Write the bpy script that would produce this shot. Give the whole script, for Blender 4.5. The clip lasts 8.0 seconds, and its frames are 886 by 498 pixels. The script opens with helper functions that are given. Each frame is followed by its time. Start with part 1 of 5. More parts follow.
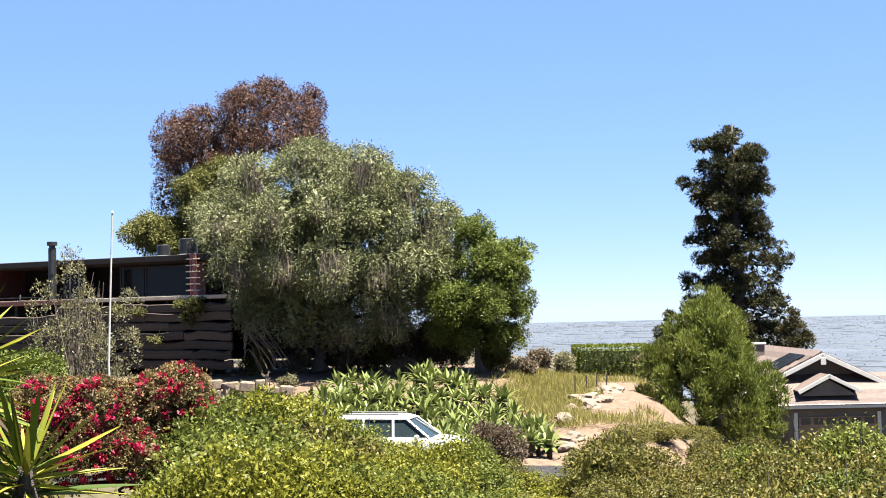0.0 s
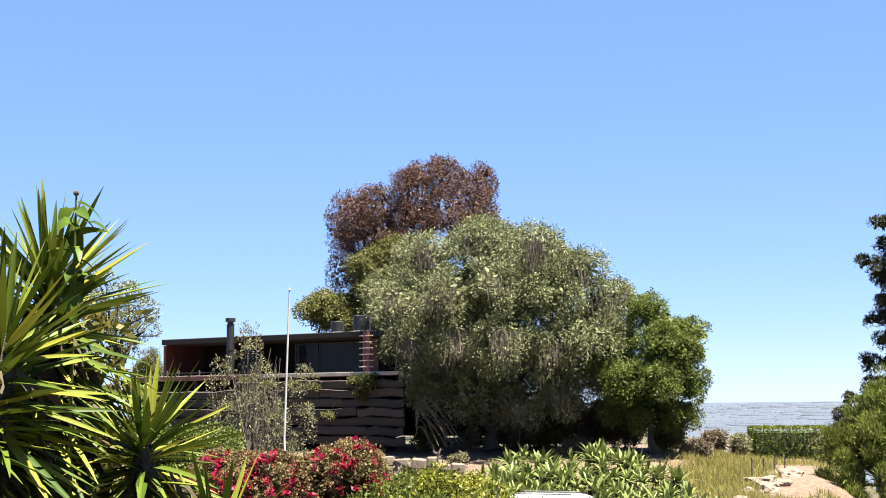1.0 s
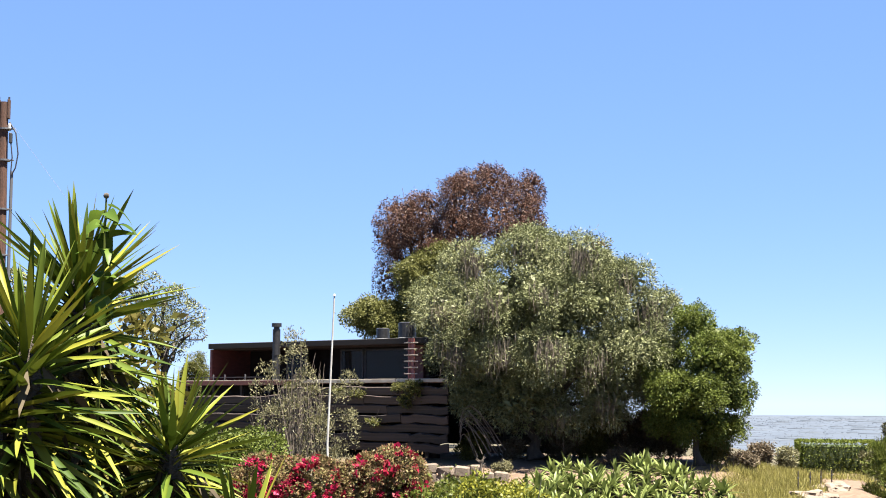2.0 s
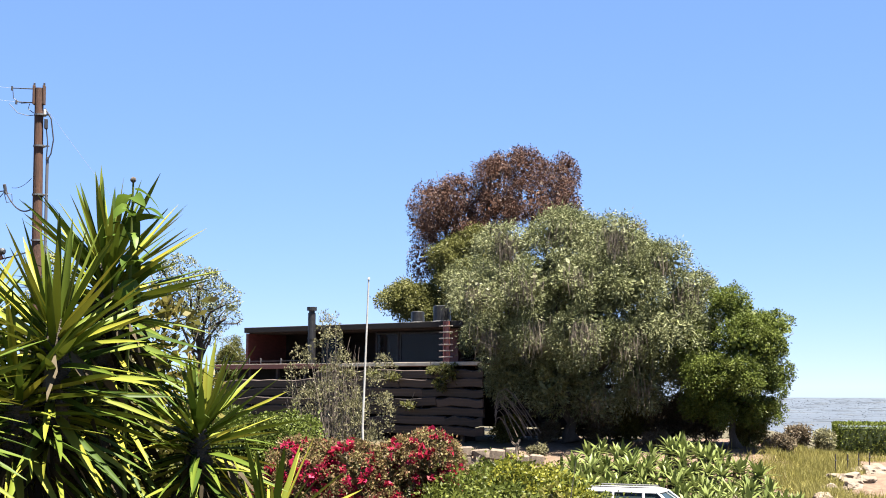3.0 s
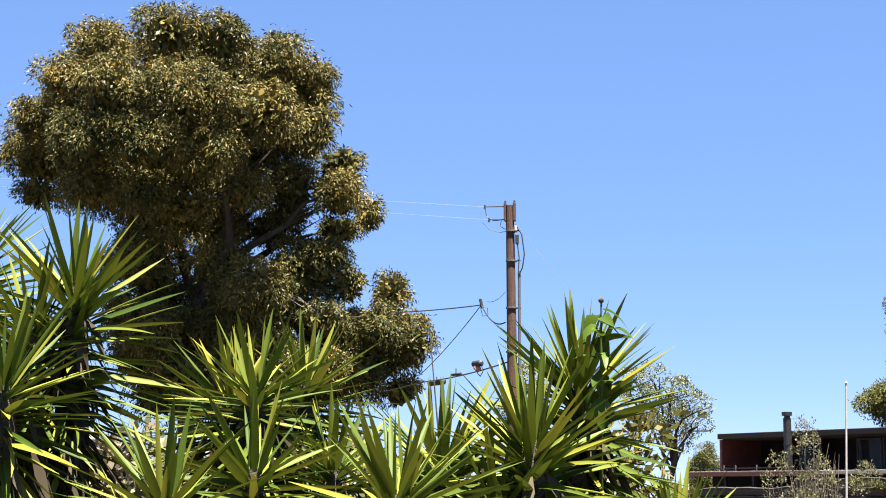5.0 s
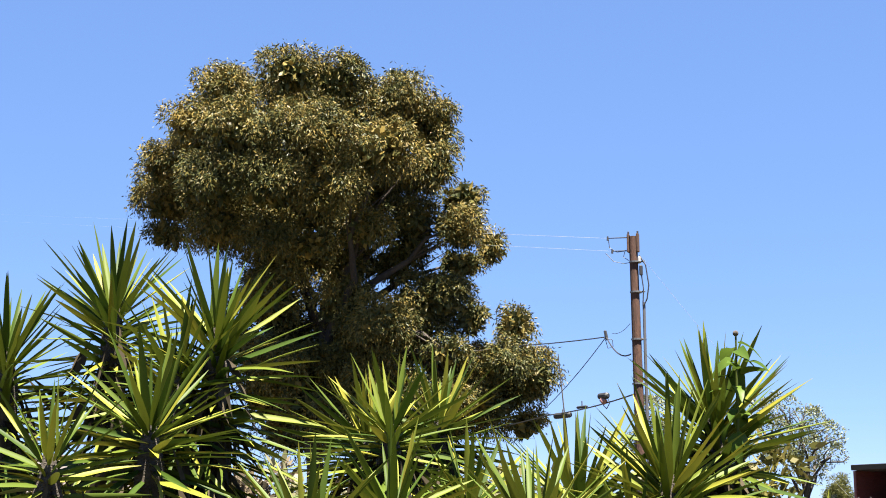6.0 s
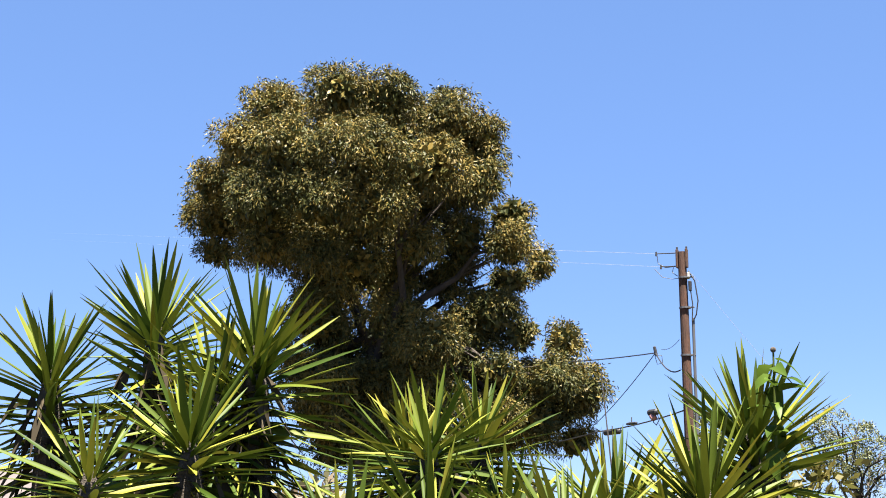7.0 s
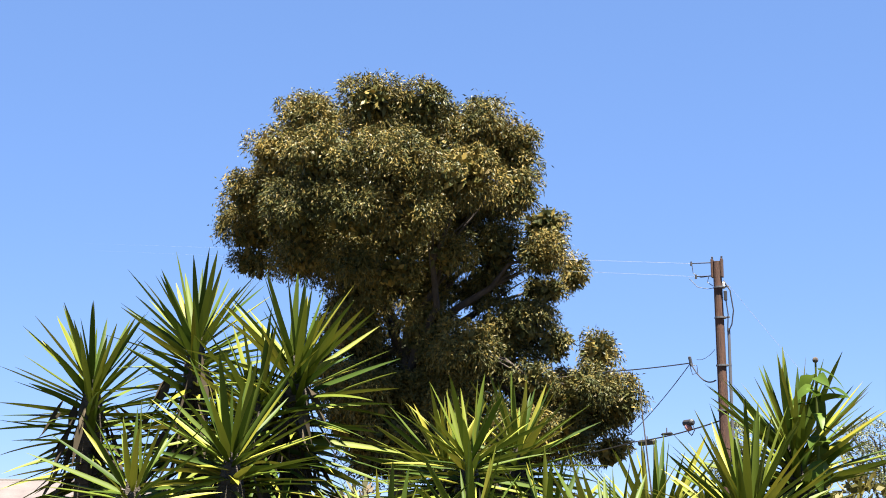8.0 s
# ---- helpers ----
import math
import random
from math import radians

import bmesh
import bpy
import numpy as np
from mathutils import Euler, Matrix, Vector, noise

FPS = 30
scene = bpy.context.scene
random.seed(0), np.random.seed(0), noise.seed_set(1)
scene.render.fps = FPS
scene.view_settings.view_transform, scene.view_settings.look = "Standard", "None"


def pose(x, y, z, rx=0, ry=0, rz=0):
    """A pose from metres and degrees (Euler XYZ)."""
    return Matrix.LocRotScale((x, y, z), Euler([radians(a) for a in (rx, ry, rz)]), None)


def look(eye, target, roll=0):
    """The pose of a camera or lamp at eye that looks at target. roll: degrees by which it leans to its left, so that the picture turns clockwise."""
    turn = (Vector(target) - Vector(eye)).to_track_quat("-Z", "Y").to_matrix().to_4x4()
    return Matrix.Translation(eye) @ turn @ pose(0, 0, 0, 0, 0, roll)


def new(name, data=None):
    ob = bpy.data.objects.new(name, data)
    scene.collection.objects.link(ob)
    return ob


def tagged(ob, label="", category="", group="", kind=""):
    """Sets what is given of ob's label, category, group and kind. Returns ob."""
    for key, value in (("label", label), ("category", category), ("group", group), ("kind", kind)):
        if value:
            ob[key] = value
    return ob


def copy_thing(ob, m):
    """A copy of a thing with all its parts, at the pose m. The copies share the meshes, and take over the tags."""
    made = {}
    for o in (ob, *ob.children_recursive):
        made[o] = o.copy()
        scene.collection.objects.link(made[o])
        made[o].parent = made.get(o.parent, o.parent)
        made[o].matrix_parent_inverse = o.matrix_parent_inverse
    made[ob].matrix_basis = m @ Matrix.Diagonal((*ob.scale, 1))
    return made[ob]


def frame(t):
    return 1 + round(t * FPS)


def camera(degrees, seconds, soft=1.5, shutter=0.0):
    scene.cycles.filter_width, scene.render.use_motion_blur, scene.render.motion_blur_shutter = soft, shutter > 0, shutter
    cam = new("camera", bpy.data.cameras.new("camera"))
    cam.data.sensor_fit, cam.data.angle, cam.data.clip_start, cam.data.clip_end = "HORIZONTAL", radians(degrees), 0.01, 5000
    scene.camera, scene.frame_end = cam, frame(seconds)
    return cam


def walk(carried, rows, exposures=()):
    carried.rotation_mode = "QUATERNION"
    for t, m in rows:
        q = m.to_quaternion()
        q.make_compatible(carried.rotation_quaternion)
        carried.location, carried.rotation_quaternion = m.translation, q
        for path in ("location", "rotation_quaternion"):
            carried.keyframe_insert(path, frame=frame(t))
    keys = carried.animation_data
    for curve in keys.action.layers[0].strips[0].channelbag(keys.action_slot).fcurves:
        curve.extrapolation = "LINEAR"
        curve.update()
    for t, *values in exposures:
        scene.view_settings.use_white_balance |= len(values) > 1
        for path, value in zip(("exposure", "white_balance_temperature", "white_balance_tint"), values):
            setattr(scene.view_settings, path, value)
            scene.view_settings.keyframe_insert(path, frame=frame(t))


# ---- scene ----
cam = camera(34.4, 8.0, soft=1.0)
PATH = [
    (0.0, look((-0.000, -0.000, -0.000), (11.220, 48.671, 2.287), -1.35)),
    (0.5, look((-0.045, 0.021, -0.005), (7.725, 49.256, 3.930), -1.18)),
    (1.0, look((-0.100, 0.009, 0.004), (5.317, 49.453, 5.100), -0.73)),
    (1.5, look((-0.049, 0.012, 0.004), (4.045, 49.522, 5.666), -0.08)),
    (2.8, look((0.089, 0.072, -0.005), (3.216, 49.746, 4.761), 0.12)),
    (3.0, look((0.079, 0.066, -0.001), (2.562, 49.774, 4.791), 0.02)),
    (3.5, look((0.046, 0.015, 0.065), (-0.280, 49.749, 5.208), -0.32)),
    (4.0, look((0.007, 0.054, 0.077), (-4.717, 49.453, 6.199), -0.38)),
    (4.5, look((0.027, 0.087, 0.090), (-9.574, 48.603, 7.434), -0.06)),
    (5.0, look((0.078, 0.089, 0.083), (-13.386, 47.513, 8.431), 0.29)),
    (5.2, look((0.080, 0.072, 0.089), (-14.456, 47.120, 8.761), 0.23)),
    (6.3, look((0.035, -0.056, 0.092), (-17.919, 45.601, 9.737), 0.10)),
    (6.5, look((0.052, -0.064, 0.092), (-18.150, 45.470, 9.856), 0.16)),
    (7.0, look((0.141, -0.034, 0.093), (-18.872, 45.114, 10.104), 0.16)),
    (7.5, look((0.154, -0.043, 0.099), (-19.538, 44.777, 10.271), 0.35)),
    (8.0, look((0.103, -0.062, 0.092), (-19.928, 44.567, 10.439), 0.35)),
]
walk(cam, PATH, exposures=[(0.0, 2.86), (4.0, 2.8), (8.0, 2.76)])

# ---- world, sun, exposure ----
SUN_AZ, SUN_EL = 134.0, 73.0   # degrees clockwise from +Y, and above the horizon
world = bpy.data.worlds.new("sky")
scene.world = world
world.use_nodes = True
wn = world.node_tree.nodes
sky = wn.new("ShaderNodeTexSky")
sky.sky_type = "NISHITA"
sky.sun_disc = False
sky.sun_elevation = radians(SUN_EL)
sky.sun_rotation = radians(SUN_AZ)
sky.altitude = 2500
sky.air_density = 0.75
sky.dust_density = 0.0
sky.ozone_density = 8.0
wn["Background"].inputs["Strength"].default_value = 0.0885
# thin high haze: a softer, bluer fall from zenith to horizon
haze = wn.new("ShaderNodeGamma")
haze.inputs["Gamma"].default_value = 0.41
rich = wn.new("ShaderNodeHueSaturation")
rich.inputs["Saturation"].default_value = 1.42
tint = wn.new("ShaderNodeMix")
tint.data_type, tint.blend_type = "RGBA", "MULTIPLY"
tint.inputs["Factor"].default_value = 1.0
tint.inputs[7].default_value = (0.75, 0.79, 1.0, 1)
world.node_tree.links.new(sky.outputs["Color"], haze.inputs["Color"])
world.node_tree.links.new(haze.outputs["Color"], rich.inputs["Color"])
world.node_tree.links.new(rich.outputs["Color"], tint.inputs[6])
world.node_tree.links.new(tint.outputs[2], wn["Background"].inputs["Color"])

sun = new("sun", bpy.data.lights.new("sun", "SUN"))
sun.data.energy = 5.0
sun.data.angle = radians(0.53)
sun.data.color = (1.0, 0.93, 0.82)
sa, se = radians(SUN_AZ), radians(SUN_EL)
sun.matrix_world = look((0, 0, 60), Vector((0, 0, 60)) - Vector((math.sin(sa) * math.cos(se), math.cos(sa) * math.cos(se), math.sin(se))))


# ---- materials ----
def nodes_of(name):
    m = bpy.data.materials.new(name)
    m.use_nodes = True
    return m, m.node_tree.nodes, m.node_tree.links, m.node_tree.nodes["Principled BSDF"]


def ramp_of(nd, stops):
    r = nd.new("ShaderNodeValToRGB")
    while len(r.color_ramp.elements) < len(stops):
        r.color_ramp.elements.new(0.5)
    for e, (p, c) in zip(r.color_ramp.elements, stops):
        e.position, e.color = p, (*c, 1)
    return r


def surface(name, dark, light, scale=4.0, rough=0.8, metal=0.0, bump=0.3, stretch=(1, 1, 1), fine=40.0, rnd=0.0):
    """A two-scale noise surface in object metres; rnd shifts the tone piece by piece."""
    m, nd, ln, bs = nodes_of(name)
    tc = nd.new("ShaderNodeTexCoord")
    mp = nd.new("ShaderNodeMapping")
    mp.inputs["Scale"].default_value = stretch
    a = nd.new("ShaderNodeTexNoise")
    a.inputs["Scale"].default_value, a.inputs["Detail"].default_value, a.inputs["Roughness"].default_value = scale, 6, 0.65
    b = nd.new("ShaderNodeTexNoise")
    b.inputs["Scale"].default_value, b.inputs["Detail"].default_value = fine, 4
    ad = nd.new("ShaderNodeMath")
    ad.operation = "MULTIPLY_ADD"
    ad.inputs[1].default_value, ad.inputs[2].default_value = 0.4, -0.2
    sm = nd.new("ShaderNodeMath")
    sm.operation = "ADD"
    r = ramp_of(nd, [(0.3, dark), (0.7, light)])
    bp = nd.new("ShaderNodeBump")
    bp.inputs["Strength"].default_value, bp.inputs["Distance"].default_value = bump, 0.02
    ln.new(tc.outputs["Object"], mp.inputs["Vector"])
    ln.new(mp.outputs["Vector"], a.inputs["Vector"])
    ln.new(mp.outputs["Vector"], b.inputs["Vector"])
    ln.new(b.outputs["Fac"], ad.inputs[0])
    ln.new(a.outputs["Fac"], sm.inputs[0])
    ln.new(ad.outputs[0], sm.inputs[1])
    last = sm.outputs[0]
    if rnd:
        oi = nd.new("ShaderNodeObjectInfo")
        k = nd.new("ShaderNodeMath")
        k.operation = "MULTIPLY_ADD"
        k.inputs[1].default_value, k.inputs[2].default_value = rnd, -rnd / 2
        s2 = nd.new("ShaderNodeMath")
        s2.operation = "ADD"
        ln.new(oi.outputs["Random"], k.inputs[0])
        ln.new(k.outputs[0], s2.inputs[0])
        ln.new(last, s2.inputs[1])
        last = s2.outputs[0]
    ln.new(last, r.inputs["Fac"])
    ln.new(r.outputs["Color"], bs.inputs["Base Color"])
    ln.new(b.outputs["Fac"], bp.inputs["Height"])
    ln.new(bp.outputs["Normal"], bs.inputs["Normal"])
    bs.inputs["Roughness"].default_value, bs.inputs["Metallic"].default_value = rough, metal
    return m


def foliage(name, stops, clump=0.9, trans=0.35, rough=0.45, piece=False, spread=0.4):
    """Leaves: tone by leaf and by clump, light passing through the blade."""
    m, nd, ln, bs = nodes_of(name)
    if piece:
        rn = nd.new("ShaderNodeObjectInfo").outputs["Random"]
    else:
        rn = nd.new("ShaderNodeNewGeometry").outputs["Random Per Island"]
    tc = nd.new("ShaderNodeTexCoord")
    n = nd.new("ShaderNodeTexNoise")
    n.inputs["Scale"].default_value, n.inputs["Detail"].default_value = clump, 3
    ln.new(tc.outputs["Object"], n.inputs["Vector"])
    mx = nd.new("ShaderNodeMix")
    mx.inputs["Factor"].default_value = spread
    ln.new(n.outputs["Fac"], mx.inputs[2])
    ln.new(rn, mx.inputs[3])
    r = ramp_of(nd, stops)
    oi = nd.new("ShaderNodeObjectInfo")
    sh = nd.new("ShaderNodeMath")
    sh.operation = "MULTIPLY_ADD"
    sh.inputs[1].default_value, sh.inputs[2].default_value = 0.0 if piece else 0.24, 0.0 if piece else -0.12
    sm = nd.new("ShaderNodeMath")
    ln.new(oi.outputs["Random"], sh.inputs[0])
    ln.new(sh.outputs[0], sm.inputs[0])
    ln.new(mx.outputs[0], sm.inputs[1])
    ln.new(sm.outputs[0], r.inputs["Fac"])
    ln.new(r.outputs["Color"], bs.inputs["Base Color"])
    bs.inputs["Roughness"].default_value = rough
    bs.inputs["Specular IOR Level"].default_value = 0.11
    tr = nd.new("ShaderNodeBsdfTranslucent")
    ln.new(r.outputs["Color"], tr.inputs["Color"])
    ms = nd.new("ShaderNodeMixShader")
    ms.inputs["Fac"].default_value = trans
    ln.new(bs.outputs["BSDF"], ms.inputs[1])
    ln.new(tr.outputs["BSDF"], ms.inputs[2])
    ln.new(ms.outputs["Shader"], nd["Material Output"].inputs["Surface"])
    return m


def plain(name, colour, rough=0.5, metal=0.0, fine=25.0):
    d = tuple(c * 0.82 for c in colour)
    return surface(name, d, colour, 3.0, rough, metal, 0.08, fine=fine)


M_EUC = foliage("eucalyptus_leaf", [(0.22, (0.015, 0.021, 0.009)), (0.5, (0.05, 0.054, 0.017)), (0.78, (0.18, 0.128, 0.033))], 0.35, 0.06)
M_EUC_BARK = surface("eucalyptus_bark", (0.015, 0.0105, 0.0075), (0.048, 0.036, 0.027), 3, 0.9, bump=0.6, stretch=(1, 1, 0.2))
M_OLIVE = foliage("olive_leaf", [(0.25, (0.0755, 0.0842, 0.0348)), (0.5, (0.145, 0.154, 0.0755)), (0.72, (0.25, 0.255, 0.151))], 0.4, 0.14)
M_OLIVE_GREEN = foliage("fresh_leaf", [(0.25, (0.035, 0.05, 0.01)), (0.5, (0.0725, 0.0925, 0.018)), (0.75, (0.12, 0.14, 0.035))], 0.5, 0.3)
M_BACKLEAF = foliage("light_olive_leaf", [(0.25, (0.056, 0.0595, 0.0158)), (0.5, (0.091, 0.0927, 0.028)), (0.75, (0.126, 0.126, 0.0455))], 0.4, 0.3)
M_DEAD = foliage("dry_brown_leaf", [(0.25, (0.0336, 0.0168, 0.012)), (0.5, (0.0768, 0.0408, 0.0288)), (0.75, (0.125, 0.0792, 0.0624))], 0.4, 0.2)
M_PINE = foliage("pine_needle", [(0.25, (0.013, 0.015, 0.0065)), (0.5, (0.029, 0.03, 0.012)), (0.75, (0.0645, 0.055, 0.0245))], 0.4, 0.15)
M_WATTLE = foliage("wattle_needle", [(0.25, (0.0448, 0.0605, 0.0112)), (0.5, (0.0868, 0.106, 0.0202)), (0.75, (0.151, 0.16, 0.0364))], 0.5, 0.25)
M_SHRUB = foliage("shrub_leaf", [(0.25, (0.0559, 0.0623, 0.00774)), (0.5, (0.11, 0.114, 0.0146)), (0.75, (0.181, 0.172, 0.0258))], 0.5, 0.3)
M_SHRUB_MID = foliage("mid_shrub_leaf", [(0.25, (0.04, 0.052, 0.01)), (0.5, (0.078, 0.094, 0.018)), (0.75, (0.135, 0.145, 0.034))], 0.5, 0.28)
M_SHRUB_DARK = foliage("dark_shrub_leaf", [(0.25, (0.0433, 0.0462, 0.00999)), (0.5, (0.0821, 0.0777, 0.0181)), (0.75, (0.13, 0.107, 0.0318))], 0.6, 0.25)
M_BOUG = foliage("bougainvillea_leaf", [(0.25, (0.08, 0.036, 0.024)), (0.42, (0.12, 0.08, 0.04)), (0.62, (0.136, 0.128, 0.048)), (0.8, (0.192, 0.064, 0.056))], 0.8, 0.25)
M_BRACT = foliage("magenta_bract", [(0.3, (0.11, 0.0066, 0.011)), (0.52, (0.209, 0.011, 0.0275)), (0.8, (0.363, 0.022, 0.088))], 0.9, 0.35)
M_GREY = foliage("grey_twiggy_leaf", [(0.25, (0.07, 0.065, 0.035)), (0.5, (0.125, 0.117, 0.06)), (0.75, (0.18, 0.172, 0.1))], 0.7, 0.2)
M_REDBUSH = foliage("reddish_twig_leaf", [(0.25, (0.06, 0.0425, 0.03)), (0.5, (0.1, 0.075, 0.05)), (0.75, (0.135, 0.11, 0.07))], 0.7, 0.2)
M_AGAVE = foliage("agave_leaf", [(0.2, (0.0592, 0.0777, 0.0222)), (0.5, (0.107, 0.13, 0.037)), (0.8, (0.159, 0.174, 0.0629))], 0.9, 0.15, 0.4, piece=True)
M_YUCCA = foliage("yucca_leaf", [(0.2, (0.0258, 0.0451, 0.00602)), (0.45, (0.0581, 0.0817, 0.0103)), (0.68, (0.112, 0.125, 0.0163)), (0.94, (0.215, 0.185, 0.0258))], 2.5, 0.09, 0.5, piece=True, spread=0.7)
M_YUCCA_DRY = foliage("dry_yucca_leaf", [(0.2, (0.0935, 0.06, 0.038)), (0.5, (0.175, 0.125, 0.0865)), (0.8, (0.245, 0.185, 0.146))], 2.5, 0.1, 0.7, piece=True)
# dead-leaf brown taken near black for the deep shade inside yucca heads
M_SHADE_THATCH = foliage("shaded_dead_leaf", [(0.2, (0.015, 0.0125, 0.008)), (0.5, (0.035, 0.0275, 0.0175)), (0.8, (0.07, 0.0575, 0.0375))], 2.5, 0.05, 0.9)
M_TWIG = surface("grey_brown_twig", (0.065, 0.05, 0.0375), (0.13, 0.105, 0.0825), 6, 0.9)
M_YUCCA_BARK = surface("yucca_bark", (0.015, 0.012, 0.009), (0.055, 0.0425, 0.03), 9, 0.95, bump=0.8, stretch=(1, 1, 3))
M_HEDGE = foliage("hedge_leaf", [(0.25, (0.035, 0.055, 0.008)), (0.5, (0.076, 0.1, 0.016)), (0.75, (0.117, 0.135, 0.027))], 0.6, 0.3)
M_GRASS = foliage("dry_grass_blade", [(0.25, (0.14, 0.13, 0.035)), (0.5, (0.2, 0.18, 0.055)), (0.75, (0.26, 0.23, 0.095))], 0.3, 0.3)
M_BARK = surface("tree_bark", (0.02, 0.016, 0.0125), (0.065, 0.0525, 0.0425), 4, 0.95, bump=0.7, stretch=(1, 1, 0.25))
M_BROADLEAF = foliage("broad_leaf", [(0.2, (0.022, 0.042, 0.006)), (0.5, (0.05, 0.085, 0.011)), (0.8, (0.09, 0.13, 0.022))], 3.0, 0.3, 0.45, piece=True)
M_BOARD = surface("weathered_dark_board", (0.0092, 0.00598, 0.00506), (0.0437, 0.0285, 0.023), 2.2, 0.75, bump=0.6, stretch=(0.35, 3, 6), fine=14, rnd=0.35)
# near-black tone for the soffit and the walls below roof and deck
M_DARKWALL = surface("near_black_wall", (0.004, 0.003, 0.003), (0.01, 0.0075, 0.007), 1.5, 1.0, bump=0.3)
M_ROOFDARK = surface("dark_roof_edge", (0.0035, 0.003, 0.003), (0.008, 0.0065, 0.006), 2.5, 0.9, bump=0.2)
M_REDWOOD = surface("red_stained_wood", (0.06, 0.0175, 0.013), (0.12, 0.0375, 0.0275), 2.5, 0.6, bump=0.3, stretch=(0.3, 1, 3))
M_CREAM = surface("cream_painted_edge", (0.25, 0.21, 0.165), (0.36, 0.32, 0.26), 2, 0.6, bump=0.2)
M_REDSTEEL = surface("red_primed_steel", (0.15, 0.045, 0.0375), (0.24, 0.085, 0.07), 5, 0.45, bump=0.15)
M_BLACKMETAL = surface("black_flue_metal", (0.01, 0.01, 0.011), (0.0275, 0.0275, 0.03), 6, 0.45, 0.3, 0.1)
M_WHITE = plain("white_paint", (0.39, 0.385, 0.37), 0.4)
M_FLAG = surface("weathered_white_pole", (0.25, 0.235, 0.21), (0.39, 0.38, 0.36), 6, 0.5, stretch=(1, 1, 0.3))
M_POLE = surface("weathered_pole_wood", (0.022, 0.009, 0.005), (0.085, 0.035, 0.018), 5, 0.85, bump=0.8, stretch=(4, 4, 0.35), fine=30)
M_CABLE = plain("black_cable", (0.015, 0.015, 0.0175), 0.6)
M_WIRE = plain("pale_aluminium_wire", (0.375, 0.385, 0.4), 0.5, 0.0)
M_GALV = plain("galvanised_steel", (0.1, 0.1, 0.105), 0.55, 0.4)
M_ORANGE = plain("pink_marker_band", (0.3, 0.15, 0.14), 0.5)
M_STUCCO = surface("taupe_stucco", (0.0696, 0.058, 0.0522), (0.104, 0.0899, 0.0812), 1.2, 0.9, bump=0.3, fine=60)
M_TILE = surface("brown_roof_tile", (0.0459, 0.0311, 0.0257), (0.0891, 0.0648, 0.054), 3, 0.8, bump=0.4, rnd=0.4)
M_DOORWOOD = surface("brown_garage_door", (0.104, 0.06, 0.036), (0.176, 0.112, 0.072), 2, 0.6, bump=0.2, stretch=(0.3, 1, 3))
M_SOLAR = plain("dark_solar_panel", (0.01, 0.012, 0.0175), 0.2)
M_CARPAINT = plain("white_car_paint", (0.39, 0.395, 0.4), 0.22)
M_TYRE = plain("black_tyre_rubber", (0.0125, 0.0125, 0.0125), 0.8)
M_LAMPGLASS = plain("clear_lamp_lens", (0.3, 0.3, 0.3), 0.1)
M_ROCK = surface("pale_sandstone", (0.0792, 0.0576, 0.0414), (0.151, 0.119, 0.09), 2.5, 0.9, bump=0.6)
M_STREET = surface("asphalt", (0.02, 0.02, 0.021), (0.035, 0.035, 0.035), 4, 0.9, bump=0.4)
M_PALEROOF = surface("pale_pinkish_roof", (0.055, 0.044, 0.0418), (0.088, 0.0748, 0.0704), 2, 0.8, bump=0.3)


def glass_material(name, tint):
    m, nd, ln, bs = nodes_of(name)
    bs.inputs["Base Color"].default_value = (*tint, 1)
    bs.inputs["Roughness"].default_value = 0.05
    bs.inputs["Transmission Weight"].default_value = 0.45
    bs.inputs["IOR"].default_value = 1.2
    return m


M_GLASS = glass_material("dark_window_glass", (0.03, 0.032, 0.035))
M_CARGLASS = glass_material("tinted_car_glass", (0.03, 0.045, 0.05))


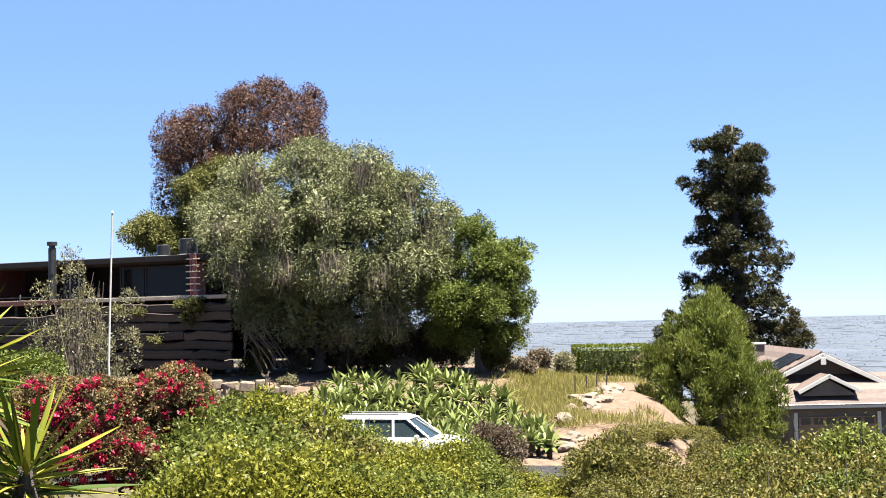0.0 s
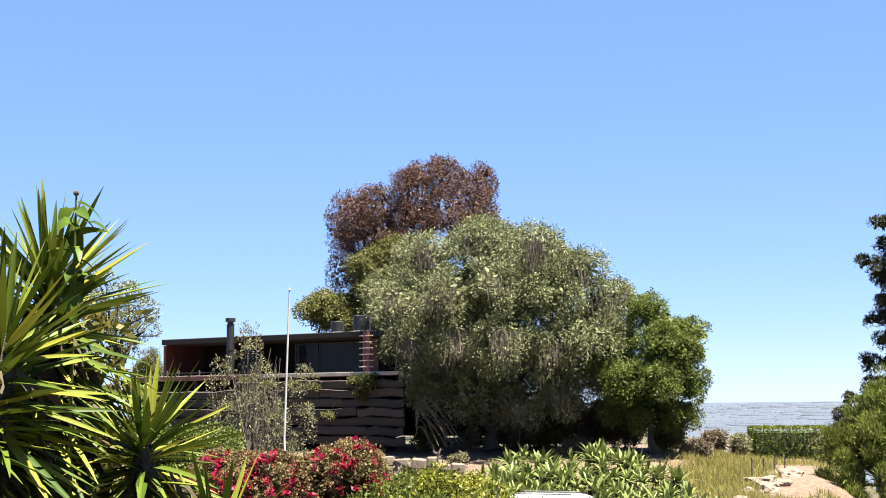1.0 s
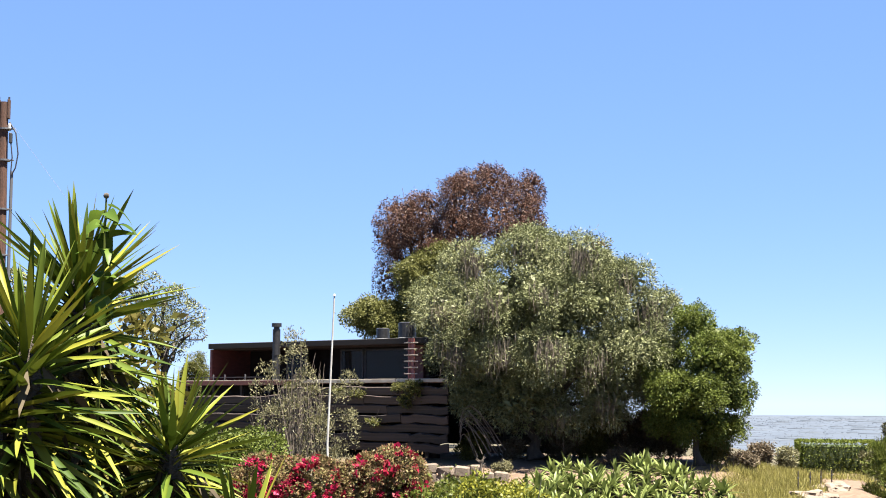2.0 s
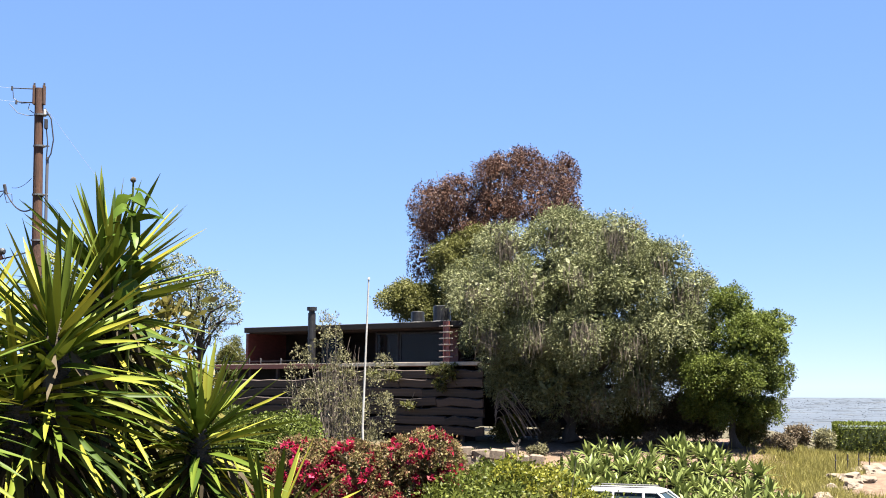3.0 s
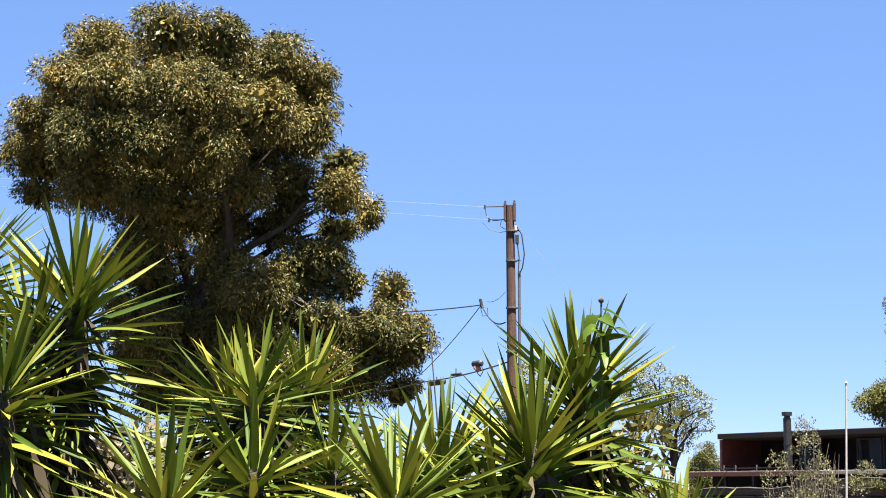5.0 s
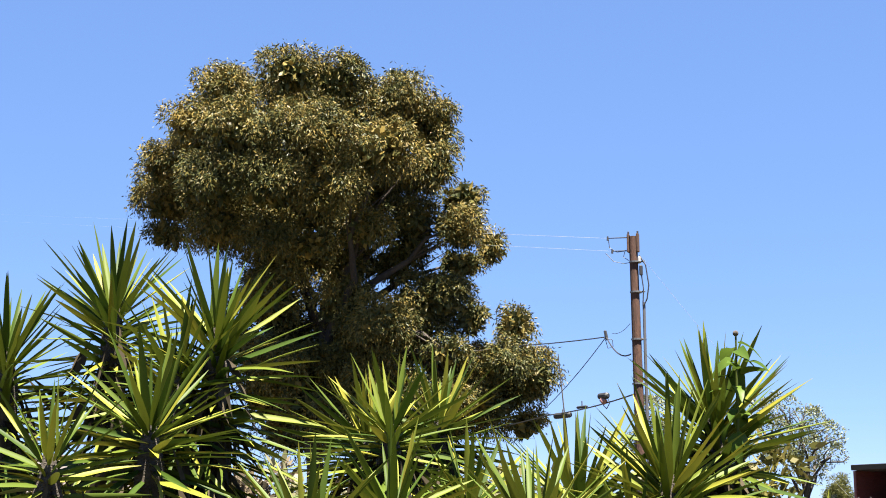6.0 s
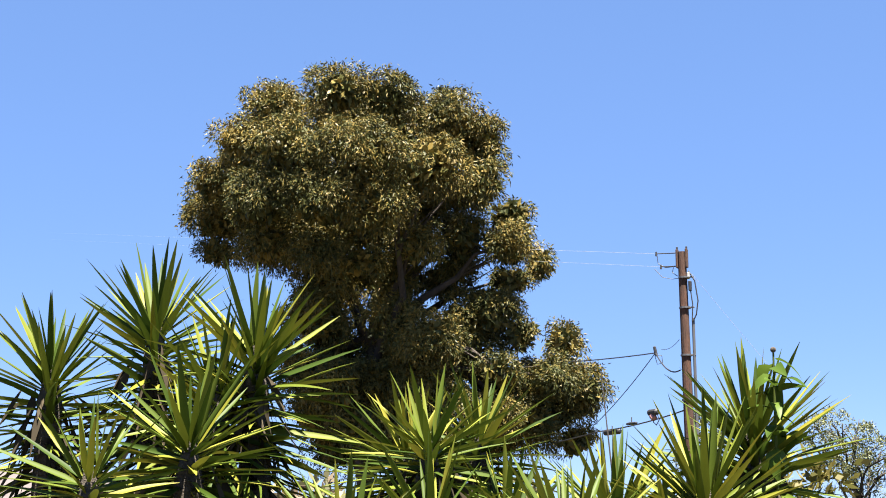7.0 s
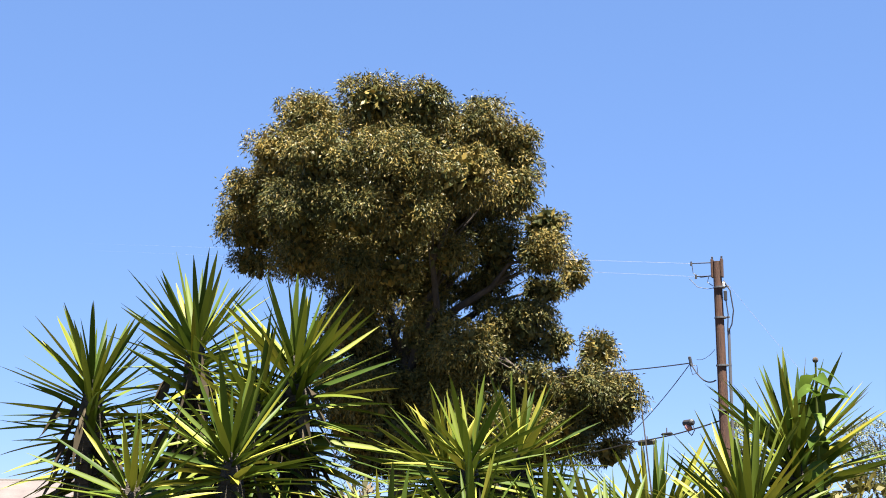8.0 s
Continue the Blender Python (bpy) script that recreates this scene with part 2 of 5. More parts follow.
def ground_material():
    m, nd, ln, bs = nodes_of("hillside_soil")
    tc = nd.new("ShaderNodeTexCoord")
    n1 = nd.new("ShaderNodeTexNoise")
    n1.inputs["Scale"].default_value, n1.inputs["Detail"].default_value = 0.16, 6
    n2 = nd.new("ShaderNodeTexNoise")
    n2.inputs["Scale"].default_value, n2.inputs["Detail"].default_value = 3.5, 6
    ln.new(tc.outputs["Object"], n1.inputs["Vector"])
    ln.new(tc.outputs["Object"], n2.inputs["Vector"])
    soil = ramp_of(nd, [(0.3, (0.0468, 0.0273, 0.0169)), (0.5, (0.0806, 0.0507, 0.0312)), (0.72, (0.112, 0.078, 0.0507))])
    dry = ramp_of(nd, [(0.3, (0.024, 0.0208, 0.0064)), (0.7, (0.0512, 0.04, 0.016))])
    ln.new(n2.outputs["Fac"], soil.inputs["Fac"])
    ln.new(n2.outputs["Fac"], dry.inputs["Fac"])
    # bare soil round the slope beside the trees, leaf litter and dry grass elsewhere
    away = nd.new("ShaderNodeVectorMath")
    away.operation = "DISTANCE"
    away.inputs[1].default_value = (13, 57, -4)
    ln.new(tc.outputs["Object"], away.inputs[0])
    bare = nd.new("ShaderNodeMath")
    bare.operation = "MULTIPLY_ADD"
    bare.inputs[1].default_value = 0.03
    ln.new(away.outputs["Value"], bare.inputs[0])
    ln.new(n1.outputs["Fac"], bare.inputs[2])
    mask = ramp_of(nd, [(0.86, (0, 0, 0)), (0.98, (1, 1, 1))])
    ln.new(bare.outputs[0], mask.inputs["Fac"])
    mx = nd.new("ShaderNodeMix")
    mx.data_type = "RGBA"
    ln.new(mask.outputs["Color"], mx.inputs["Factor"])
    ln.new(soil.outputs["Color"], mx.inputs[6])
    ln.new(dry.outputs["Color"], mx.inputs[7])
    # the plain below: streets, roofs and gardens, toned blue in place of haze
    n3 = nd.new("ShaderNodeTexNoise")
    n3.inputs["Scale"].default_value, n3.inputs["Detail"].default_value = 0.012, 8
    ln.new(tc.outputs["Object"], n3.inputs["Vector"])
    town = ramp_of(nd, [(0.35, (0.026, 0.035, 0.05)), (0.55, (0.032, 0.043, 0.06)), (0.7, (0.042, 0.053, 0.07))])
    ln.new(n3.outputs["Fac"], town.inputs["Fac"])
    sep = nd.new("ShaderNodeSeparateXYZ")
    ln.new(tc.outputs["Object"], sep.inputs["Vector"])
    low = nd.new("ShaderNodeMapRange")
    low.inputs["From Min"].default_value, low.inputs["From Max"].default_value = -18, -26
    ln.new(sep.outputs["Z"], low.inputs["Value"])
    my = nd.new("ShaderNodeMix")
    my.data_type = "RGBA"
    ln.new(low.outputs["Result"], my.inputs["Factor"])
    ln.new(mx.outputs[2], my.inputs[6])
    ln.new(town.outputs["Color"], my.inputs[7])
    ln.new(my.outputs[2], bs.inputs["Base Color"])
    bp = nd.new("ShaderNodeBump")
    bp.inputs["Strength"].default_value, bp.inputs["Distance"].default_value = 0.6, 0.06
    ln.new(n2.outputs["Fac"], bp.inputs["Height"])
    ln.new(bp.outputs["Normal"], bs.inputs["Normal"])
    bs.inputs["Roughness"].default_value = 0.95
    return m


M_GROUND = ground_material()


# ---- mesh helpers ----
def raw_mesh(name, verts, quads=None, tris=None):
    """A mesh from arrays of vertices and of quads or triangles."""
    me = bpy.data.meshes.new(name)
    f = quads if quads is not None else tris
    k = f.shape[1]
    me.vertices.add(len(verts))
    me.vertices.foreach_set("co", np.asarray(verts, np.float32).ravel())
    me.loops.add(f.size)
    me.loops.foreach_set("vertex_index", np.asarray(f, np.int32).ravel())
    me.polygons.add(len(f))
    me.polygons.foreach_set("loop_start", np.arange(0, f.size, k, dtype=np.int32))
    me.update(calc_edges=True)
    return me


def part(name, data, material, parent, label="", smooth=False):
    """Links a bmesh or mesh as one object under a thing or part."""
    if isinstance(data, bmesh.types.BMesh):
        me = bpy.data.meshes.new(name)
        data.to_mesh(me)
        data.free()
    else:
        me = data
    if not me.materials:
        me.materials.append(material)
    if smooth:
        me.shade_smooth()
    ob = new(name, me)
    ob.parent = parent
    if label:
        ob["label"] = label
    return ob


def thing(name, x, y, z, rz, label, category, group="", kind=""):
    ob = new(name)
    ob.matrix_basis = pose(x, y, z, 0, 0, rz)
    return tagged(ob, label, category, group, kind)


def box(sx, sy, sz, at=(0, 0, 0), bevel=0.01, bm=None, rot=None):
    """A bevelled box centred at a point."""
    bm = bm or bmesh.new()
    m = Matrix.Translation(at) @ (rot or Matrix()) @ Matrix.Diagonal((sx, sy, sz, 1))
    made = bmesh.ops.create_cube(bm, size=1, matrix=m)
    if bevel:
        es = list({e for v in made["verts"] for e in v.link_edges})
        bmesh.ops.bevel(bm, geom=es, offset=bevel, segments=1, affect="EDGES")
    return bm


def tube(points, radii, sides=8, bm=None, caps=True):
    """A tapered tube along points."""
    bm = bm or bmesh.new()
    pts = [Vector(p) for p in points]
    rings = []
    for i, p in enumerate(pts):
        d = (pts[min(i + 1, len(pts) - 1)] - pts[max(i - 1, 0)]).normalized()
        a = d.cross(Vector((0.31, 0.95, 0.05)) if abs(d.y) < 0.9 else Vector((1, 0, 0))).normalized()
        b = d.cross(a)
        rings.append([bm.verts.new(p + (a * math.cos(q) + b * math.sin(q)) * radii[i]) for q in (2 * math.pi * k / sides for k in range(sides))])
    for r0, r1 in zip(rings, rings[1:]):
        for k in range(sides):
            bm.faces.new((r0[k], r0[(k + 1) % sides], r1[(k + 1) % sides], r1[k]))
    if caps:
        bm.faces.new(list(reversed(rings[0])))
        bm.faces.new(rings[-1])
    return bm


def unit(a):
    return a / np.maximum(np.linalg.norm(a, axis=1, keepdims=True), 1e-9)


def leaf_mesh(name, base, way, length, width, rng):
    """Small pointed leaves: one four-sided blade each."""
    n = len(base)
    side = unit(np.cross(way, rng.normal(size=(n, 3))))
    ln, wd = length.reshape(-1, 1), width.reshape(-1, 1)
    mid = base + way * ln * 0.45
    v = np.stack([base, mid + side * wd / 2, base + way * ln, mid - side * wd / 2], 1).reshape(-1, 3)
    return raw_mesh(name, v, quads=np.arange(4 * n).reshape(n, 4))


def crown(name, lobes, leaf, wide, droop, seed, cover=1.0, tuft=0.4, up=0.35, out=0.6, inner=1.2, low=None, hang=1.0, gap=0.85, stray=0.5, spray=1.0):
    """A crown of many small leaves. Each lobe carries domed tufts of about tuft metres, more of them on its upper
    side; droop: how far the leaves hang; hang: how far the tufts are drawn out downwards; inner: how closely added
    light-blocking sprays fill it within;
    gap: how closely the tufts stand; stray: how far single sprigs stick out; spray: the size of the inner sprays."""
    rng = np.random.default_rng(seed)
    lob = np.array(lobes, float)
    area = 4 * math.pi * (lob[:, 3] * lob[:, 4] * lob[:, 5]) ** (2 / 3)
    cnt = np.maximum(4, area * gap / (math.pi * tuft ** 2)).astype(int)
    i = np.repeat(np.arange(len(lob)), cnt)
    d = unit(rng.normal(size=(len(i), 3)) + np.array([0, 0, up]))
    rad = np.minimum(tuft * rng.uniform(0.55, 1.45, len(i)), lob[i, 3:].min(1) * 0.75)
    c = lob[i, :3] + d * (lob[i, 3:] - rad[:, None] * 0.6) * rng.uniform(0.82, 1.08, (len(i), 1))
    hidden = np.zeros(len(i), bool)
    for j in range(len(lob)):
        hidden |= (((c - lob[j, :3]) / lob[j, 3:]) ** 2).sum(1) < 0.3
    if low:
        hidden |= c[:, 2] < low
    c, rad, d = c[~hidden], rad[~hidden], d[~hidden]
    n = np.maximum(4, 5.5 * rad ** 2 * cover * rng.uniform(0.6, 1.3, len(rad)) / (leaf * wide * 0.5)).astype(int)
    k = np.repeat(np.arange(len(c)), n)
    e = unit(rng.normal(size=(len(k), 3)) + d[k] * 0.6 + np.array([0, 0, 0.55]))
    base = c[k] + e * rad[k, None] * (0.5 + 0.6 * rng.uniform(0, 1, (len(k), 1)) ** 0.8 + stray * np.maximum(0, rng.uniform(-9, 1, (len(k), 1))))
    base[:, 2] -= (hang - 1) * rad[k] * rng.uniform(0, 1.6, len(k))
    way = unit(e * out + rng.normal(size=(len(k), 3)) * 0.5 + np.array([0, 0, -droop]))
    ln, wd = leaf * rng.uniform(0.6, 1.35, len(base)), wide * rng.uniform(0.7, 1.3, len(base))
    if inner:
        # oversized overlapping sprays added deep within each lobe to block sun and sky
        m = np.maximum(5, inner * area * 0.35 / (leaf * wide * 5.0 * spray ** 2)).astype(int)
        j = np.repeat(np.arange(len(lob)), m)
        q = unit(rng.normal(size=(len(j), 3)))
        base = np.concatenate([base, lob[j, :3] + q * lob[j, 3:] * rng.uniform(0.15, 0.62, (len(j), 1))])
        way = np.concatenate([way, unit(rng.normal(size=(len(j), 3)) + np.array([0, 0, -droop * 0.5]))])
        ln = np.concatenate([ln, leaf * spray * rng.uniform(1.8, 2.8, len(j))])
        wd = np.concatenate([wd, wide * spray * rng.uniform(3.4, 5.2, len(j))])
    if low:
        keep = base[:, 2] > low * 0.8
        base, way, ln, wd = base[keep], way[keep], ln[keep], wd[keep]
    return leaf_mesh(name, base, way, ln, wd, rng)


def limbs(base_r, top, lobes, seed, count=14, bend=0.5, thin=0.03):
    """A trunk from the ground to a fork, and limbs from it into the lobes of the crown."""
    rng = np.random.default_rng(seed)
    fork = np.array(top, float)
    pts, rad = [], []
    for i in range(7):
        f = i / 6
        pts.append(tuple(fork * f + np.array([rng.normal() * bend * 0.3, rng.normal() * bend * 0.3, 0]) * (0 < i < 6)))
        rad.append(base_r * (1.35 - 0.6 * min(1, f * 3) ** 0.5 - 0.3 * f) if i else base_r * 1.5)
    bm = tube(pts, rad, 10)
    order = rng.permutation(len(lobes))[:count]
    for j in order:
        end = np.array(lobes[j][:3], float)
        s = fork * rng.uniform(0.7, 1.0)
        pp, rr = [], []
        for i in range(6):
            f = i / 5
            w = s * (1 - f) + end * f
            w = w + np.array([0, 0, 1.0]) * math.sin(f * math.pi) * bend * 0.5 + rng.normal(size=3) * bend * 0.25 * (0 < i < 5)
            pp.append(tuple(w))
            rr.append(base_r * 0.38 * (1 - f) + thin)
        tube(pp, rr, 6, bm)
        for _ in range(3):
            e2 = end + rng.normal(size=3) * np.array(lobes[j][3:]) * 0.55
            tube([pp[3], tuple((np.array(pp[3]) + e2) / 2 + rng.normal(size=3) * 0.15), tuple(e2)], [rr[3] * 0.6, thin, thin * 0.4], 5, bm)
    return bm


def dome(rows, seed, depth, r, base, back=0.7):
    """Lobes of a rounded crown from rows of across, up, half-width, half-height: the middle ones bulge to the front, and
    smaller ones close the far side. r, base: the tree's distance and the height of its foot."""
    rng = np.random.default_rng(seed)
    q = np.array(rows, float)
    cu, cw = (q[:, 0].min() + q[:, 0].max()) / 2, (q[:, 1].min() + q[:, 1].max()) / 2
    hu, hw = np.ptp(q[:, 0]) / 2 + q[:, 2].mean() * 0.5, np.ptp(q[:, 1]) / 2 + q[:, 3].mean() * 0.5
    made = []
    for u, w, a, b in rows:
        e = min(1.0, ((u - cu) / hu) ** 2 + ((w - cw) / hw) ** 2)
        y = depth * math.sqrt(1 - e)
        f = 1 - y / r
        made.append((u * f, -y + rng.normal() * 0.25, (w + base) * f - base, a * f, (a + b) * 0.48, b * f * 0.95))
        if back and y > 0.5:
            made.append((u * 0.97 + rng.normal() * 0.3, y * back + 0.4, w + rng.normal() * 0.2, a, (a + b) / 2, b))
    return made


# ---- ground ----
def smooth(a, b, v):
    q = np.clip((v - a) / (b - a), 0, 1)
    return q * q * (3 - 2 * q)


def ground_z(x, y):
    x, y = np.asarray(x, float), np.asarray(y, float)
    r = np.hypot(x, y)
    az = np.degrees(np.arctan2(x, y))
    house = np.interp(r, [0, 5, 12, 20, 30, 45, 50, 60, 66, 96, 130, 250, 600, 1500, 5200], [-1.7, -1.9, -2.8, -4.8, -5.1, -5.0, -4.7, -3.1, -2.5, -2.6, -12, -24, -33.5, -35.5, -36.5])
    right = np.interp(r, [0, 5, 12, 20, 30, 45, 60, 85, 105, 140, 250, 600, 1500, 5200], [-1.7, -1.9, -2.8, -4.8, -5.4, -5.9, -6.6, -8.6, -9.0, -16, -25, -33.5, -35.5, -36.5])
    left = np.interp(r, [0, 5, 12, 20, 40, 60, 100, 140, 250, 600, 1500, 5200], [-1.7, -1.8, -2.0, -2.2, -1.8, -0.8, -0.8, -12, -24, -33.5, -35.5, -36.5])
    house = house - 0.85 * smooth(14.5, 18, az) * smooth(56, 66, r) * (1 - smooth(90, 130, r))
    k = smooth(20.2, 25, az)
    z = house * (1 - k) + right * k
    k = smooth(-5, -14, az) * smooth(5, 20, r)
    z = z * (1 - k) + left * k
    w = 0.22 * np.sin(x * 0.55 + 1.3) * np.sin(y * 0.47) + 0.1 * np.sin(x * 1.7 + y * 1.1)
    return z + w * smooth(14, 22, r) * (1 - smooth(62, 66, r) * (1 - smooth(120, 200, r)))


na = 300
rs = np.concatenate([[0.0], np.geomspace(1.0, 5100, 190)])
aa = np.radians(np.linspace(-180, 180, na, endpoint=False))
gr, ga = np.meshgrid(rs, aa, indexing="ij")
gx, gy = gr * np.sin(ga), gr * np.cos(ga)
gv = np.stack([gx, gy, ground_z(gx, gy)], 2).reshape(-1, 3)
ii, jj = np.meshgrid(np.arange(len(rs) - 1), np.arange(na), indexing="ij")
j2 = (jj + 1) % na
gq = np.stack([ii * na + jj, ii * na + j2, (ii + 1) * na + j2, (ii + 1) * na + jj], 2).reshape(-1, 4)[:, ::-1]
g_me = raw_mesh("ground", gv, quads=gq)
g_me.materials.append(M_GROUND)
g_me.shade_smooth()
ground = tagged(new("ground", g_me), "tan hillside soil with dry grass above a plain tinted blue for haze", "ground", kind="structure")


def gz(x, y):
    return float(ground_z(x, y))


def polar(az, r):
    return r * math.sin(radians(az)), r * math.cos(radians(az))


# drive on which the car stands
def strip(name, x0, y0, x1, y1, half, material, label):
    bm = bmesh.new()
    d = Vector((x1 - x0, y1 - y0, 0)).normalized()
    s = Vector((d.y, -d.x, 0))
    prev = None
    for i in range(25):
        f = i / 24
        c = Vector((x0 + (x1 - x0) * f, y0 + (y1 - y0) * f, 0))
        row = []
        for e in (-1, 0, 1):
            p = c + s * half * e
            row.append(bm.verts.new((p.x, p.y, max(gz(p.x, p.y), gz(c.x, c.y)) + 0.05)))
        if prev:
            for e in range(2):
                bm.faces.new((prev[e], prev[e + 1], row[e + 1], row[e]))
        prev = row
    bmesh.ops.solidify(bm, geom=bm.faces[:], thickness=0.12)
    ob = part(name, bm, material, None)
    return tagged(ob, label, "road", kind="structure")


strip("road", -4, 48.2, 19, 38.2, 1.9, M_STREET, "narrow asphalt drive behind the shrubs")


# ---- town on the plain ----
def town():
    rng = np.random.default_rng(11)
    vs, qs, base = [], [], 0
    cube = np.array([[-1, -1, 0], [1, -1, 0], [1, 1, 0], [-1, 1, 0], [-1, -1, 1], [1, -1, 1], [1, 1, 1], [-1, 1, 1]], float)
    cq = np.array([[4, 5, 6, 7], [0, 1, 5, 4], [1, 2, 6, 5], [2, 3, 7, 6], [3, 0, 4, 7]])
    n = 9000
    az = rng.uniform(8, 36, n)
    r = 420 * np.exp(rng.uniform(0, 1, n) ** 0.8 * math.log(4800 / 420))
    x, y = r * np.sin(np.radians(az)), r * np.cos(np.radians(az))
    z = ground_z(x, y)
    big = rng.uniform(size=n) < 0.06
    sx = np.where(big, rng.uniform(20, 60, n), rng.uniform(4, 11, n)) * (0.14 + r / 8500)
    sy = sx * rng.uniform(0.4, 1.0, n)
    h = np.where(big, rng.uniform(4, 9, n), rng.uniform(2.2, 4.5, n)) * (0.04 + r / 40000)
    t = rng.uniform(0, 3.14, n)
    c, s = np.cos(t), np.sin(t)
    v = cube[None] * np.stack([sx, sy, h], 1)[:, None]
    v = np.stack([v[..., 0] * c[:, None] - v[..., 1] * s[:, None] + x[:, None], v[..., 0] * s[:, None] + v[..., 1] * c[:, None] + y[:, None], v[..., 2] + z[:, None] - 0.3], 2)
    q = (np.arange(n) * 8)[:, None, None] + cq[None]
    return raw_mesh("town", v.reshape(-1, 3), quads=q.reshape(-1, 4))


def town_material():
    m, nd, ln, bs = nodes_of("haze_blue_roofs")
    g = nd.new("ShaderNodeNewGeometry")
    # blue-grey roof tones carry the haze of distance in their colour
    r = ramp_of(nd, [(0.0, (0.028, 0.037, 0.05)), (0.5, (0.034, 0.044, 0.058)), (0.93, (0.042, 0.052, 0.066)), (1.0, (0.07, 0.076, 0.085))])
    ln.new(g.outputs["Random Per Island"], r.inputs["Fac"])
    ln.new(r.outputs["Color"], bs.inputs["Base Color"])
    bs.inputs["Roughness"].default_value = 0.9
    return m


tagged(part("town", town(), town_material(), None), "pale roofs and blocks of a distant town, tinted blue for haze", "town", kind="stuff")


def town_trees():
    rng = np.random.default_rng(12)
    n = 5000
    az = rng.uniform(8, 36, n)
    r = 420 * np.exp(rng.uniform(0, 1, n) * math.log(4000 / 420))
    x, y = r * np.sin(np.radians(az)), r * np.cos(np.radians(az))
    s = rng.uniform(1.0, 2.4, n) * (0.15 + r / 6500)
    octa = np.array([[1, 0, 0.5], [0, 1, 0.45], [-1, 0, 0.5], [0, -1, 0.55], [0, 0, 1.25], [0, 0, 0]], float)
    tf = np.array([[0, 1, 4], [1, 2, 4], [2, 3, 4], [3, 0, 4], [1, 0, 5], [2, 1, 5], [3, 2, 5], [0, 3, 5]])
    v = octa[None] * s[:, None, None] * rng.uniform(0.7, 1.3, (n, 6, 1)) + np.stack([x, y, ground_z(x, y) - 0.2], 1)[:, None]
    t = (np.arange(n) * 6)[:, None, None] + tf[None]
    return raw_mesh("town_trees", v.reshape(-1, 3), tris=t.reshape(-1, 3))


# tree colour is the blue of distant haze rather than leaf green
tagged(part("town_trees", town_trees(), surface("far_tree_haze_blue", (0.034, 0.044, 0.058), (0.04, 0.05, 0.066), 0.02, 0.9, bump=0.0), None), "far street trees between roofs, tinted blue for haze", "trees", kind="stuff")


# ---- dark timber house on the hill ----
def hill_house():
    hx, hy = -6.34, 77.36
    h = thing("house", hx, hy, 0.39, -39.4, "dark timber flat-roofed house with deep eaves on a hilltop", "house")
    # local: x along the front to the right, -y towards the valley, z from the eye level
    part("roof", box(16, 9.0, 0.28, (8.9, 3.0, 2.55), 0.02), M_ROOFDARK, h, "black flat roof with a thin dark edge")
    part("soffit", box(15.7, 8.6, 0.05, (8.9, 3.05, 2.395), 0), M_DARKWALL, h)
    part("wing_wall", box(0.16, 3.2, 1.66, (1.03, 0.2, 1.56), 0.01), M_REDWOOD, h, "red-brown stained end wall under the eave")
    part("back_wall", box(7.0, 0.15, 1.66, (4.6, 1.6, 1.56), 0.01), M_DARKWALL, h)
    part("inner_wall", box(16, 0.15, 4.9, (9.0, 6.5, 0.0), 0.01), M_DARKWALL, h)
    for x0, x1 in ((4.6, 5.9), (8.2, 9.6), (9.75, 13.4), (14.6, 16.7)):
        w = part("window", box(x1 - x0, 0.02, 1.36, ((x0 + x1) / 2, 0.55, 1.55), 0), M_GLASS, h, "dark reflecting window pane")
        bm = bmesh.new()
        for xx in (x0, x1):
            box(0.09, 0.09, 1.6, (xx, 0.55, 1.56), 0.008, bm)
        for zz in (0.82, 2.27):
            box(x1 - x0, 0.08, 0.09, ((x0 + x1) / 2, 0.55, zz), 0.008, bm)
        part("window_frame", bm, M_BLACKMETAL, w)
    part("pier", box(0.55, 0.5, 1.66, (13.75, -0.2, 1.56), 0.02), M_REDWOOD, h)
    # deck
    part("deck", box(16.8, 9.0, 0.14, (8.5, 1.9, 0.62), 0.01), M_REDWOOD, h)
    part("deck_edge", box(8.4, 0.09, 0.22, (4.2, -2.66, 0.61), 0.01), M_REDWOOD, h, "red-brown deck fascia board")
    part("deck_edge", box(8.5, 0.12, 0.17, (12.7, -2.7, 0.66), 0.01), M_CREAM, h, "cream painted deck edge")
    # cream strip laid along the red fascia as its sunlit top edge
    part("sunlit_edge", box(8.4, 0.16, 0.035, (4.2, -2.62, 0.738), 0.005), M_CREAM, h, "pale strip drawn as the fascia's sunlit top edge")
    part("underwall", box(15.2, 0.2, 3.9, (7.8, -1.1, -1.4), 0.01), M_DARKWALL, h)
    for x in (0.3, 2.2, 4.1, 6, 8.4, 10.8, 13.2, 15.6):
        part("post", box(0.16, 0.16, 3.6, (x, -2.3, -1.25), 0.012), M_BOARD, h)
    # upright red ladder-like bracket
    lad = part("ladder", box(0.09, 0.09, 1.9, (14.0, -1.55, 1.72), 0.01), M_REDSTEEL, h, "pinkish red steel upright with rungs")
    part("ladder_rail", box(0.09, 0.09, 1.9, (14.26, -1.55, 1.72), 0.01), M_REDSTEEL, lad)
    part("ladder_web", box(0.2, 0.03, 1.9, (14.13, -1.53, 1.72), 0.0), M_REDSTEEL, lad)
    for k in range(6):
        part("rung", box(0.78, 0.07, 0.05, (14.14, -1.6, 1.0 + 0.29 * k), 0.008), M_CREAM, lad)
    # small things on the deck rail
    for x in (2.2, 3.0, 4.4):
        part("rail_post", box(0.06, 0.06, 0.34, (x, -2.4, 0.87), 0.008), M_GALV, h)
    part("rail", box(5.4, 0.04, 0.04, (3.2, -2.4, 0.9), 0.006), M_BLACKMETAL, h)
    return h


house = hill_house()
HM = house.matrix_basis


